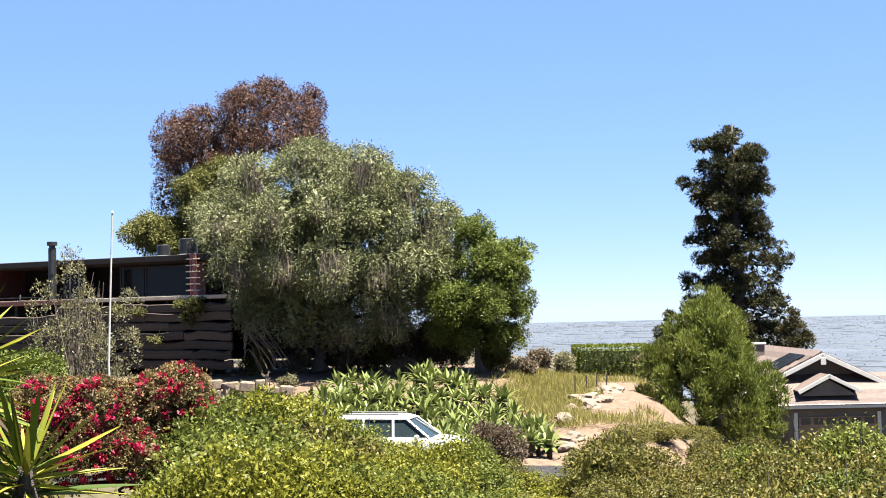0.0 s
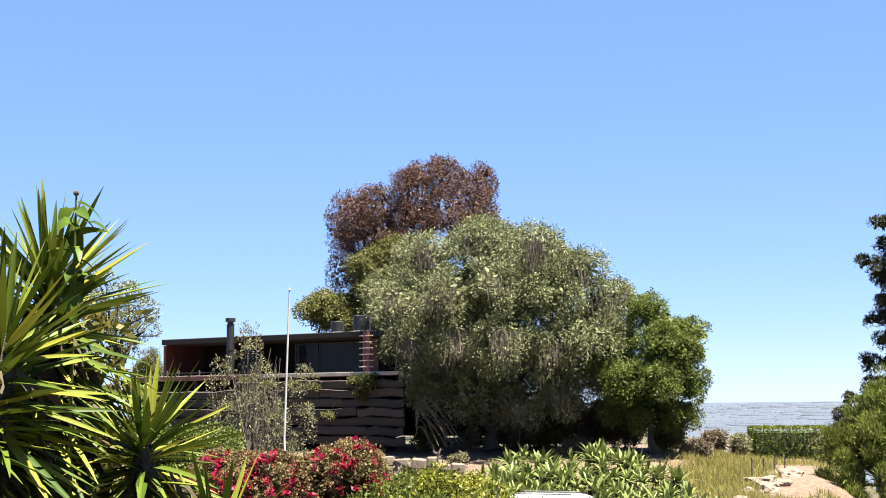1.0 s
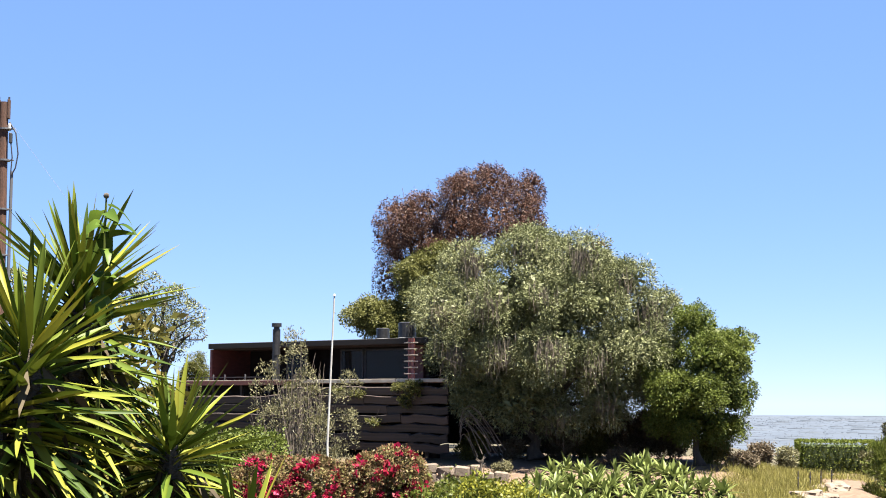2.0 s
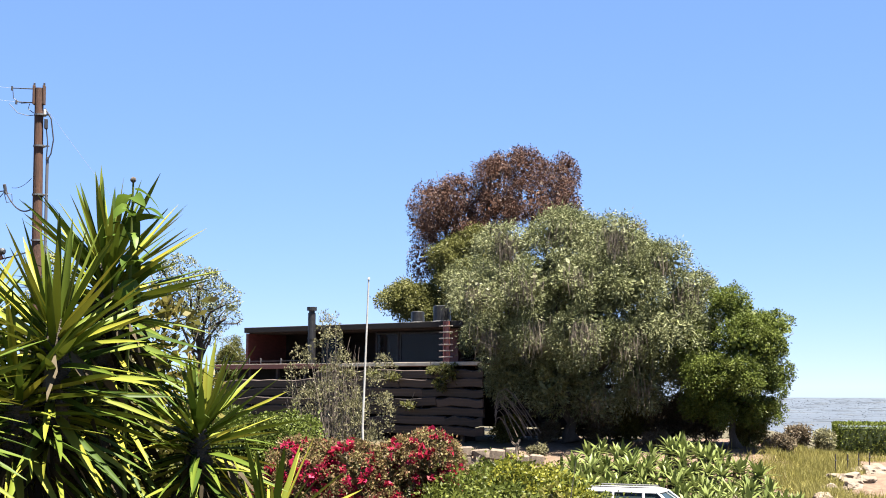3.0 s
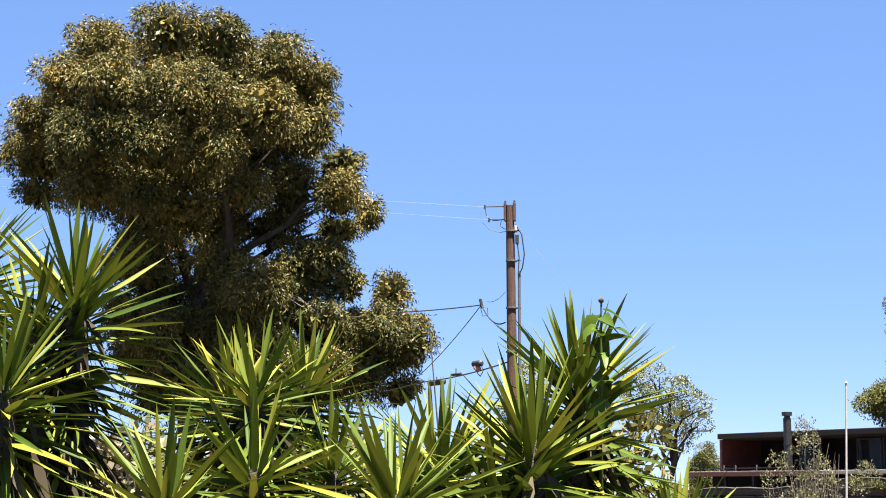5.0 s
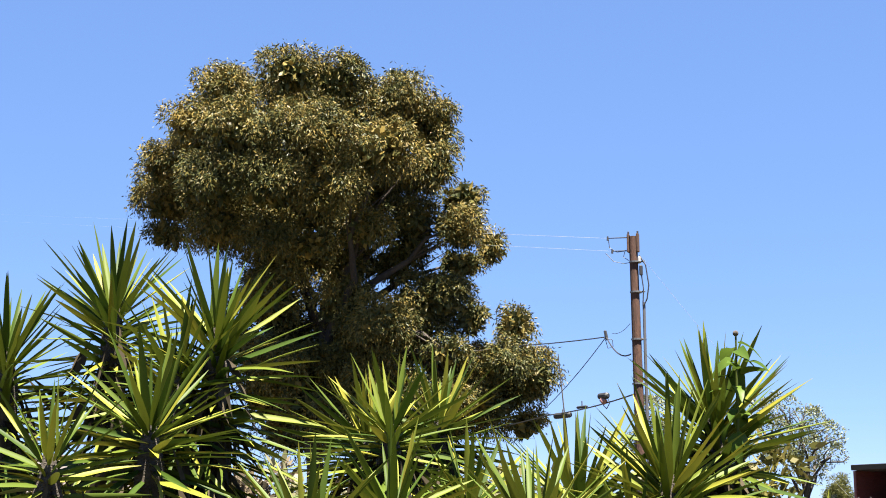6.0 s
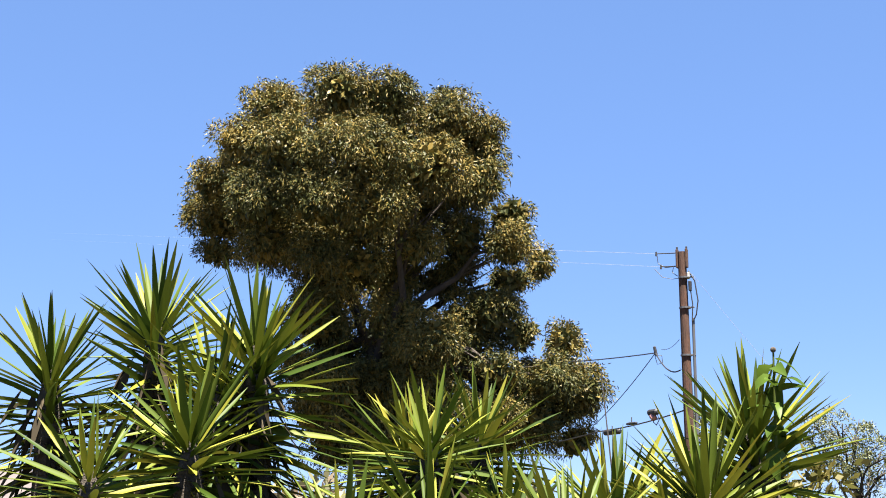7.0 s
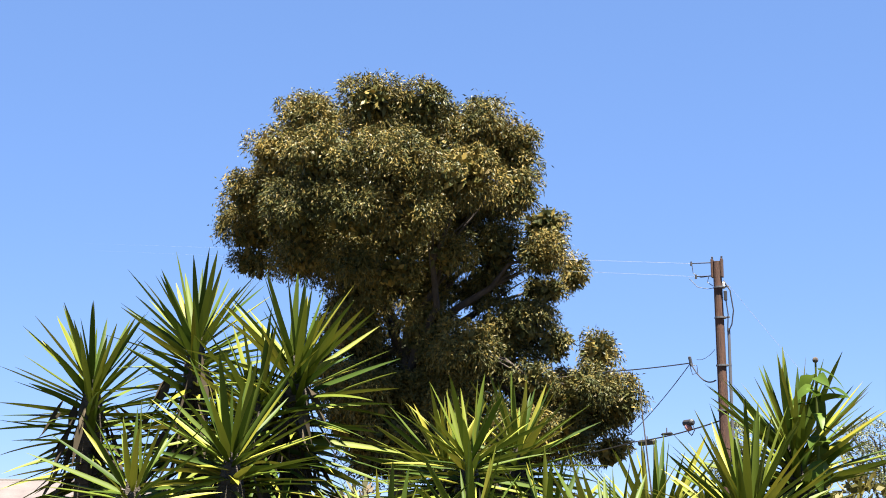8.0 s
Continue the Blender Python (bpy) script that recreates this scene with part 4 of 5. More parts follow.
EUC_FOOT = [(0.7, 8.1, 1.3, 1.3), (6.3, 5.6, 1.3, 1.0), (6.9, 6.1, 1.1, 1.1), (4.8, 5.1, 1.7, 0.9), (2.0, 4.5, 2.3, 0.9), (7.6, 6.4, 1.0, 1.1),
    (-0.9, 4.7, 1.7, 1.1), (-2.2, 7.2, 0.9, 1.3), (3.7, 9.4, 1.3, 1.3)]
EUC_Z = -1.15
tree("eucalyptus_tree", -25.8, 54, "tall eucalyptus with drooping olive and golden-brown foliage", dome(EUC_UPPER, 1, 4.4, 54, EUC_Z) + dome(EUC_BRANCH, 2, 1.2, 54, EUC_Z, 0.6) + dome(EUC_LOWER, 14, 2.2, 54, EUC_Z) + [(u, 0.9 * (i % 3) - 0.9, w, a, a, b) for i, (u, w, a, b) in enumerate(EUC_INNER + EUC_FOOT)], 0.17, 0.046, 0.75, M_EUC, M_EUC_BARK, 0.5, (0.3, 0, 9.6), 3, 16, 0.72, tuft=0.47, up=0.32, base=EUC_Z, inner=4.0)

OLIVE = [(-2.9, 9.0, 1.6, 1.1), (-0.5, 9.5, 1.7, 1.2), (2.1, 9.2, 1.7, 1.3), (4.1, 8.1, 1.4, 1.2), (5.3, 6.7, 1.4, 1.2), (-4.2, 6.8, 1.4, 1.4),
    (-2.1, 7.1, 1.7, 1.4), (0.2, 7.4, 1.7, 1.4), (2.5, 7.1, 1.7, 1.4), (4.5, 5.2, 1.6, 1.4), (6.2, 4.8, 1.1, 1.2), (-3.7, 4.8, 1.2, 1.4),
    (-1.7, 4.9, 1.4, 1.4), (0.7, 4.9, 1.6, 1.6), (2.7, 4.4, 1.4, 1.4), (-2.8, 3.0, 1.0, 1.1), (-0.9, 2.6, 1.4, 1.3), (1.2, 2.0, 1.2, 1.2),
    (3.2, 2.5, 1.3, 1.2), (5.2, 3.2, 1.2, 1.0)]
OLIVE_INNER = [(-2.4, 6.0, 2.1, 2.1), (0.7, 6.2, 2.5, 2.2), (3.6, 5.6, 2.0, 2.0), (-0.1, 3.6, 2.3, 1.4), (3.0, 3.3, 2.0, 1.3), (-0.6, 8.0, 1.8, 1.3),
    (2.0, 8.0, 1.8, 1.3)]
olive = tree("olive_tree", 8.0, 66, "broad grey-green olive tree with a dense weeping crown", dome(OLIVE, 4, 3.4, 66, -2.5) + [(u, 0.2, w, a, a, b) for u, w, a, b in OLIVE_INNER], 0.16, 0.04, 0.3, M_OLIVE, M_BARK, 0.34, (-0.4, 0, 2.6), 5, 20, 0.6, base=-2.5, tuft=0.4, up=0.15, inner=1.3, hang=1.35, out=0.9, gap=0.7, stray=0.7)
# withered grey strands hanging in the olive
def withered(lobes, seed):
    rngs = np.random.default_rng(seed)
    lob = np.array([o for o in lobes if o[1] < -0.5], float)
    n = 2600
    spot = rngs.integers(0, len(lob), 34)[rngs.integers(0, 34, n)]
    ang = rngs.normal(size=(n, 3)) * np.array([0.35, 0.12, 0.35])
    b = lob[spot, :3] + np.array([0, -0.85, 0.1]) * lob[spot, 3:] + ang
    w = unit(rngs.normal(size=(n, 3)) * 0.12 + np.array([0, 0, -1.0]))
    return leaf_mesh("withered_foliage", b, w, rngs.uniform(0.35, 1.0, n), rngs.uniform(0.012, 0.026, n), rngs)


tagged(part("withered_foliage", withered(dome(OLIVE, 4, 3.4, 66, -2.5), 190), M_TWIG, olive, "withered grey-brown hanging twigs"), kind="stuff")
EVERGREEN = [(-0.2, 6.3, 0.9, 0.9), (0.4, 4.8, 1.1, 1.0), (1.6, 5.3, 0.7, 0.6), (1.3, 4.3, 0.9, 0.9), (-0.0, 3.1, 1.3, 1.1), (1.5, 2.9, 0.7, 0.8),
    (0.7, 1.8, 1.0, 0.7), (-0.5, 1.8, 0.9, 0.8), (-1.7, 1.9, 0.8, 0.7), (-1.2, 3.2, 1.1, 1.1), (-1.6, 4.6, 1.0, 1.0)]
tree("evergreen_tree", 14.4, 64, "rounded fresh green evergreen tree beside the olive", dome(EVERGREEN, 6, 1.5, 64, -2.7), 0.12, 0.05, 0.3, M_OLIVE_GREEN, M_BARK, 0.22, (-0.3, 0, 2.2), 7, 12, 0.9, base=-2.7, tuft=0.34, up=0.25, inner=1.8, hang=1.2, gap=0.75)
DYING = [(-4.3, 14.3, 1.3, 1.1), (-2.6, 14.7, 1.5, 1.1), (-0.8, 15.4, 1.2, 1.4), (1.2, 16.3, 1.4, 1.2), (3.4, 16.1, 0.8, 1.0), (3.8, 14.4, 0.7, 1.2),
    (1.9, 14.4, 1.8, 1.4), (-0.5, 13.7, 1.8, 1.2), (-3.1, 12.9, 1.8, 1.1), (-4.7, 12.3, 0.7, 0.9), (-5.1, 10.5, 0.7, 1.4), (-4.0, 10.8, 0.9, 1.3),
    (7.6, 12.6, 0.6, 0.3), (2.9, 13.5, 0.9, 0.9), (-1.5, 12.2, 1.5, 0.8), (-0.1, 16.5, 0.6, 0.7)]
tree("dying_tree", 5.4, 85, "tall dying tree with sparse brown leaves", dome(DYING, 8, 2.2, 85, -3.0), 0.15, 0.05, 0.5, M_DEAD, M_BARK, 0.3, (-1.6, 0, 9.0), 9, 18, 0.5, base=-3.0, tuft=0.32, up=0.1, inner=0.25, hang=1.8, gap=0.7)
BACKGROUND = [(-1.4, 7.9, 1.1, 1.0), (-0.1, 7.5, 1.2, 1.2), (1.4, 10.0, 1.2, 1.4), (3.0, 10.8, 1.5, 1.2), (2.0, 8.4, 1.6, 1.6), (0.9, 7.0, 1.5, 1.2),
    (3.8, 9.5, 1.5, 1.3)]
tree("background_tree", 2.2, 82, "light green rounded tree behind the dark house", dome(BACKGROUND, 10, 1.5, 82, -2.9), 0.17, 0.07, 0.3, M_BACKLEAF, M_BARK, 0.25, (1.6, 0, 5.5), 11, 6, 0.9, base=-2.9, tuft=0.4)


def pine():
    x, y = polar(24.35, 115)
    t = thing("pine_tree", x, y, -9.5, -24.35, "tall dark conifer with tiered drooping boughs", "tree")
    rng = np.random.default_rng(21)
    ax = 0.42
    zs = [6.9, 8.9, 10.7, 12.9, 15.2, 17.3, 19.2, 21.0, 23.2, 24.1]
    reach_left, reach_right = [2.3, 4.0, 3.9, 3.6, 3.6, 3.4, 4.1, 3.1, 2.6, 1.3], [3.5, 4.1, 4.6, 4.7, 2.7, 2.9, 2.2, 2.1, 1.5, 1.1]
    lobes, bm = [], tube([(ax, 0, 0), (ax + 0.1, 0, 12), (ax, 0, zs[-1])], [0.55, 0.36, 0.05], 10)
    tiers = 15
    for k in range(tiers):
        zt = zs[0] - 1.5 + (zs[-1] - zs[0] + 0.3) * (k / (tiers - 1)) ** 0.96
        for j in range(7 if k < tiers - 2 else 4):
            a = j * 0.9 + k * 1.9 + rng.uniform(-0.35, 0.35)
            z = zt + rng.uniform(-0.75, 0.75)
            side = 0.5 + 0.5 * math.cos(a)
            rad = (np.interp(z, zs, reach_left) * (1 - side) + np.interp(z, zs, reach_right) * side) * rng.uniform(0.72, 1.08)
            px, py = rad * math.cos(a), rad * math.sin(a)
            tip = z - 0.12 * rad + 0.35
            tube([(ax, 0, z), (ax + px * 0.5, py * 0.5, z - 0.1 * rad), (ax + px, py, tip)], [0.1, 0.07, 0.03], 5, bm)
            for f in (0.35, 0.65, 0.92):
                if rad * f < 0.5:
                    continue
                w = rng.uniform(0.5, 0.85) * (0.75 + 0.35 * f)
                lobes.append((ax + px * f + rng.normal() * 0.15, py * f + rng.normal() * 0.15, z - 0.14 * rad * f + 0.2 * f + 0.15, w, w, w * rng.uniform(0.55, 0.9)))
    part("trunk", bm, M_BARK, t, smooth=True)
    part("crown", crown("crown", lobes, 0.26, 0.062, -0.3, 22, 0.62, 0.32, 0.35, inner=1.0), M_PINE, t)


pine()
for az, r, hgt, sd in ((26.55, 112, 7.3, 31), (21.8, 112, 7.3, 33)):
    lob = [(0.1, 0, hgt + 1.2, 0.5, 0.5, 0.6), (0.45, 0, hgt + 0.3, 0.7, 0.7, 0.5), (-0.5, 0.2, hgt + 0.1, 0.6, 0.6, 0.5), (0.9, 0, hgt - 0.7, 0.8, 0.8, 0.6), (-0.2, 0, hgt - 0.9, 0.9, 0.9, 0.6), (-0.9, 0, hgt - 1.3, 0.6, 0.6, 0.5)]
    tree("young_conifer", az, r, "small dark conifer beside the tall one", lob, 0.24, 0.06, -0.2, M_PINE, M_BARK, 0.2, (0, 0, hgt - 1), sd, 4, 0.9, base=-9.3, tuft=0.3)

# upright feathery wattle bush
rngw = np.random.default_rng(41)
wlob = []
for k in range(80):
    hz = rngw.uniform(-0.2, 5.7)
    rad = np.interp(hz, [0, 1.5, 3.4, 4.8, 6.0], [3.1, 3.1, 2.3, 1.2, 0.2]) * math.sqrt(rngw.uniform(0.05, 0.95))
    a = rngw.uniform(0, 6.28)
    wlob.append((rad * math.cos(a), rad * math.sin(a), hz, 0.55, 0.55, 0.9))
tree("wattle_bush", 23.3, 62, "tall feathery yellow-green bush with upright needles", wlob, 0.24, 0.032, -1.0, M_WATTLE, M_BARK, 0.12, (0, 0, 2.0), 42, 14, 0.6, "bush", out=0.4, tuft=0.24, up=0.3, inner=0.8)

# small airy tree behind the yuccas
AIRY = [(-0.6, 5.3, 0.7, 0.6), (-0.9, 4.5, 0.7, 0.6), (0.2, 4.9, 0.7, 0.5), (0.0, 4.1, 0.8, 0.6), (0.9, 4.4, 0.6, 0.4), (1.0, 3.7, 0.5, 0.4),
    (-0.6, 3.5, 0.8, 0.6), (0.5, 3.1, 0.6, 0.4), (-1.2, 5.3, 0.5, 0.4)]
tree("airy_tree", -6.8, 50, "small thin grey-green tree with open branches", dome(AIRY, 12, 0.6, 50, -1.35), 0.1, 0.04, 0.1, M_OLIVE, M_BARK, 0.06, (0.1, 0, 2.6), 51, 16, 0.42, base=-1.35, tuft=0.2, inner=0, gap=0.6)
tree("airy_tree", -12.4, 55, "thin grey-green tree behind the wooden pole", [(0, 0, 5.2, 0.7, 0.7, 0.6), (0.5, 0, 4.4, 0.8, 0.7, 0.6), (-0.5, 0, 4.0, 0.7, 0.7, 0.6)], 0.11, 0.05, 0.1, M_OLIVE, M_BARK, 0.06, (0, 0, 2.6), 53, 3, 0.5, base=-0.9, tuft=0.2, inner=0, gap=0.7)


# ---- shrubs ----
def bush_lobes(w, hgt, seed, n=7):
    rng = np.random.default_rng(seed)
    out = [(0, 0, hgt * 0.45, w * 0.62, w * 0.62, hgt * 0.5)]
    for _ in range(n):
        a, q = rng.uniform(0, 6.28), rng.uniform(0.25, 0.62) * w
        hz = hgt * rng.uniform(0.3, 0.68)
        s = rng.uniform(0.3, 0.48)
        out.append((q * math.cos(a), q * math.sin(a), hz, w * s, w * s, hgt * s * 0.85))
    return out


def shrub(name, x, y, w, hgt, label, mat, seed, leaf=0.1, wide=0.055, cover=0.8, category="shrub", group="", droop=0.1, base=None, low=0.0):
    z = gz(x, y) if base is None else base
    t = thing(name, x, y, z, 0, label, category, group)
    lob = bush_lobes(w, hgt, seed)
    tagged(part("framework", limbs(0.05, (0, 0, hgt * 0.3), lob, seed, 7, 0.2, 0.012), M_BARK, t), kind="stuff")
    part("foliage", crown("foliage", lob, leaf, wide, droop, seed + 1, cover, min(0.26, w * 0.2), 0.2, inner=0.9, low=low * hgt, stray=0.9, spray=0.55), mat, t)
    return t


base_a = shrub("shrub", *polar(6.6, 37), 1.7, 2.5, "dense yellow-green leafy shrub on the slope", M_SHRUB, 61, 0.092, 0.05, 0.32, low=0.3, group="yellow-green shrubs on the slope")
base_b = shrub("shrub", *polar(30.5, 34), 1.9, 2.2, "dense mid-green leafy shrub on the slope", M_SHRUB_MID, 63, 0.092, 0.05, 0.32, low=0.3, group="yellow-green shrubs on the slope")
base_c = shrub("green_shrub", *polar(19.5, 37), 1.7, 2.0, "mid-green leafy shrub on the slope", M_SHRUB_DARK, 65, 0.092, 0.048, 0.32, low=0.3, group="green shrubs on the slope")
rng = np.random.default_rng(71)
# azimuth, distance, height of the top, kind, row by row
near_rows = [(-6.2, 28.3, -3.27, "a"), (-3.6, 29.2, -4.06, "a"), (-0.8, 28.8, -4.15, "b"), (1.9, 29.4, -4.24, "b"), (4.3, 29.7, -2.49, "b"), (6.4, 29.0, -2.43, "b"), (9.1, 29.0, -2.99, "b"), (12.1, 29.2, -3.21, "b"), (14.7, 29.0, -3.63, "b"), (17.9, 28.4, -4.06, "b"), (20.6, 28.6, -3.60, "c"), (22.9, 28.5, -3.68, "c"), (25.7, 28.1, -3.46, "c"), (28.3, 28.9, -3.30, "b"), (31.1, 28.5, -3.09, "c"), (-6.3, 24.7, -3.17, "a"), (-3.2, 24.4, -3.77, "a"), (0.6, 24.5, -3.83, "b"), (3.3, 25.7, -2.73, "a"), (6.6, 25.0, -2.36, "a"), (10.3, 25.0, -2.93, "a"), (13.5, 24.8, -3.17, "b"), (16.1, 24.6, -3.70, "b"), (19.7, 24.1, -3.32, "c"), (22.5, 25.9, -3.65, "b"), (25.4, 24.1, -3.30, "c"), (28.8, 24.5, -3.09, "c"), (31.9, 24.4, -2.92, "c")]
middle_rows = [(-7.1, 33.2, -3.24, "a"), (-4.3, 33.6, -3.98, "a"), (-1.9, 33.4, -4.40, "c"), (-0.0, 33.9, -4.46, "a"), (2.1, 33.3, -3.74, "c"), (4.9, 33.7, -2.36, "b"), (7.3, 32.8, -2.45, "c"), (9.6, 33.6, -3.05, "c"), (11.6, 32.5, -3.13, "a"), (14.5, 34.3, -3.64, "b"), (16.4, 32.8, -4.17, "a"), (19.3, 34.2, -3.88, "c"), (21.8, 33.6, -3.86, "c"), (23.6, 32.6, -3.83, "c"), (26.4, 34.3, -3.68, "c"), (28.9, 33.2, -3.32, "c"), (31.5, 33.5, -3.20, "c")]
far_rows = [(3.4, 38.6, -2.53, "b"), (5.0, 37.1, -2.01, "b"), (6.7, 37.1, -2.16, "a"), (9.1, 37.5, -2.79, "b"), (13.6, 37.8, -3.29, "b"), (15.2, 38.1, -3.88, "c"), (17.7, 37.1, -4.24, "a"), (19.6, 38.8, -3.78, "c"), (21.5, 37.0, -3.66, "c"), (23.5, 37.6, -3.80, "c"), (25.1, 38.4, -3.72, "b"), (27.2, 37.6, -3.37, "c"), (28.7, 37.5, -3.15, "b"), (20.0, 50.0, -3.90, "c"), (21.6, 51.5, -4.00, "c"), (23.4, 51.0, -4.40, "c"), (19.0, 46.5, -4.20, "c"), (25.2, 52.0, -4.60, "c"), (22.4, 55.0, -4.30, "c"), (9.6, 39.5, -3.30, "b"), (11.2, 39.8, -3.52, "a"), (12.6, 40.0, -3.70, "b")]
spots = near_rows + middle_rows + far_rows
for az, r, top, k in spots:
    src = {"a": base_a, "b": base_b, "c": base_c}[k]
    x, y = polar(az, r)
    sc = max(0.35, (top - gz(x, y)) / {"a": 2.35, "b": 2.1, "c": 1.9}[k])
    copy_thing(src, pose(x, y, gz(x, y) - 0.05, 0, 0, rng.uniform(0, 360)) @ Matrix.Diagonal((max(sc, 0.75), max(sc, 0.75), sc, 1)))

# bougainvillea in flower
bx, by = polar(0.2, 39.5)
boug = thing("bougainvillea", bx, by, -4.6, 0, "sprawling bougainvillea with magenta and crimson bracts", "shrub")
blob = [(-1.7, 0, 2.0, 0.95, 0.9, 0.8), (-0.6, -0.2, 1.8, 1.0, 0.9, 1.0), (0.6, 0, 1.9, 0.8, 0.8, 0.9), (1.4, 0, 2.2, 0.85, 0.8, 0.85), (-0.9, -0.5, 1.0, 1.0, 0.8, 0.8), (0.2, -0.6, 0.9, 0.9, 0.8, 0.7), (-2.2, 0.1, 1.3, 0.8, 0.8, 0.8), (1.9, 0.1, 1.5, 0.6, 0.6, 0.7)]
part("framework", limbs(0.06, (0, 0, 0.7), blob, 81, 8, 0.3, 0.012), M_BARK, boug)
part("foliage", crown("foliage", [tuple(1.12 * q for q in o) for o in blob], 0.08, 0.05, 0.1, 82, 0.8, 0.22), M_BOUG, boug)
rb = np.random.default_rng(83)
fl = []
blob = [tuple(1.12 * q for q in o) for o in blob]
for k in range(330):
    o = blob[int(rb.integers(len(blob)))]
    d = unit(rb.normal(size=(1, 3)) + np.array([[0, -0.6, 0.2]]))[0]
    s = rb.uniform(0.04, 0.14)
    fl.append((o[0] + d[0] * o[3], o[1] + d[1] * o[4], o[2] + d[2] * o[5], s, s, s))
part("blossom", crown("blossom", fl, 0.055, 0.05, 0.0, 84, 0.8, 0.12), M_BRACT, boug, "magenta papery bracts")

# twiggy shrub round the flag pole
sx_, sy_ = polar(-1.6, 50)
tl = [(a, b, c * 1.42, d, e, f * 1.3) for a, b, c, d, e, f in [(-0.9, 0, 3.6, 0.55, 0.5, 0.8), (0, 0, 4.3, 0.5, 0.5, 0.9), (0.5, 0, 3.4, 0.6, 0.6, 0.8), (-0.4, 0, 2.6, 0.9, 0.8, 0.8), (0.9, 0, 2.4, 0.7, 0.7, 0.7), (1.9, 0, 3.6, 0.5, 0.5, 0.5), (1.7, 0, 2.6, 0.6, 0.5, 0.7), (-1.2, 0, 2.2, 0.6, 0.6, 0.6), (0.3, 0, 1.6, 1.0, 0.8, 0.7), (-0.8, 0, 1.5, 0.9, 0.8, 0.7), (1.4, 0, 1.6, 0.8, 0.7, 0.7), (0.2, 0, 3.0, 0.9, 0.7, 0.6)]]
tw = thing("twiggy_shrub", sx_, sy_, gz(sx_, sy_), 0, "tall thin grey-brown shrub with upright bare twigs", "shrub")
rt = np.random.default_rng(91)
bm = bmesh.new()
for k in range(130):
    a, q = rt.uniform(0, 6.28), rt.uniform(0.1, 1.7)
    top = np.array([q * math.cos(a) + 0.2, q * math.sin(a) * 0.7, rt.uniform(3.4, 7.2 - q * 1.1)])
    mid = top * np.array([0.6, 0.6, 0.5]) + rt.normal(size=3) * 0.3
    tube([(rt.normal() * 0.15, rt.normal() * 0.15, 0), tuple(mid), tuple(top)], [0.024, 0.014, 0.006], 4, bm, False)
tagged(part("twig_mass", bm, M_TWIG, tw), kind="stuff")
part("foliage", crown("foliage", tl, 0.11, 0.035, -0.5, 92, 0.26, 0.16, inner=0, gap=0.6), M_GREY, tw)

shrub("lush_shrub", *polar(-3.2, 47.5), 2.3, 3.6, "lush green shrub below the timber screen", M_OLIVE_GREEN, 95, 0.11, 0.07, 0.8, base=-4.3)
shrub("lush_shrub", *polar(-6.2, 46.5), 2.2, 3.4, "lush green shrub below the timber screen", M_OLIVE_GREEN, 97, 0.11, 0.07, 0.8, base=-4.0)
shrub("silver_shrub", *polar(0.7, 46.0), 1.3, 2.5, "grey-green fine-leaved shrub beside the white pole", M_OLIVE, 99, 0.13, 0.035)
shrub("reddish_shrub", *polar(14.9, 43), 1.15, 1.6, "rounded reddish-brown twiggy shrub", M_REDBUSH, 101, 0.12, 0.03, base=-4.95)


for k, (lx, lz, w, h) in enumerate(((9.4, 0.25, 0.4, 0.35), (10.9, 0.2, 0.6, 0.35), (12.1, 0.05, 0.5, 0.4), (14.4, 0.25, 0.45, 0.45), (15.4, 0.0, 0.5, 0.8), (13.0, -1.3, 0.4, 0.4), (7.9, 0.2, 0.45, 0.6), (14.9, -0.5, 0.35, 0.7))):
    q = on_house(lx, -3.0, lz)
    shrub("vine", q.x, q.y, w, h, "yellow-green vine tuft trailing over the timber screen", M_BACKLEAF, 400 + 2 * k, 0.1, 0.06, 0.35, category="vine", group="vine tufts on the screen", base=q.z - 0.15)

# shaded undergrowth below the big trees
for k, (az, r, w, h) in enumerate(((5.6, 66, 0.9, 1.2), (7.2, 66.5, 0.9, 0.9), (8.9, 67.5, 1.4, 1.9), (10.2, 68, 1.5, 2.2), (12.0, 67.5, 1.5, 2.3), (13.2, 66.5, 1.4, 2.3), (14.9, 65.5, 1.0, 1.2), (16.0, 64, 0.8, 0.9), (11.2, 64.5, 0.7, 0.7))):
    shrub("undergrowth", *polar(az, r), w, h, "dark tangled brush in the shade of the trees", M_REDBUSH if k % 3 else M_SHRUB_DARK, 430 + 2 * k, 0.1, 0.05, 0.8, group="brush under the trees")

for k in range(13):
    az, r = -39 + 2.5 * k, 13.5 + 1.2 * math.sin(k * 2.1)
    x, y = polar(az, r)
    hgt = r * math.tan(radians(2.2 + 0.9 * math.sin(k * 1.7))) - gz(x, y)
    shrub("brush", x, y, 0.85, hgt, "dark tangled brush with dead twigs behind the yuccas", (M_SHRUB_DARK, M_REDBUSH, M_GREY)[k % 3], 500 + 2 * k, 0.13, 0.055, 0.45, group="brush behind the yuccas")

shrub("fan_palm_shrub", *polar(-5.6, 84), 1.3, 5.4, "small olive-green feathery shrub behind the airy tree", M_BACKLEAF, 460, 0.16, 0.03, 0.8, droop=0.3)

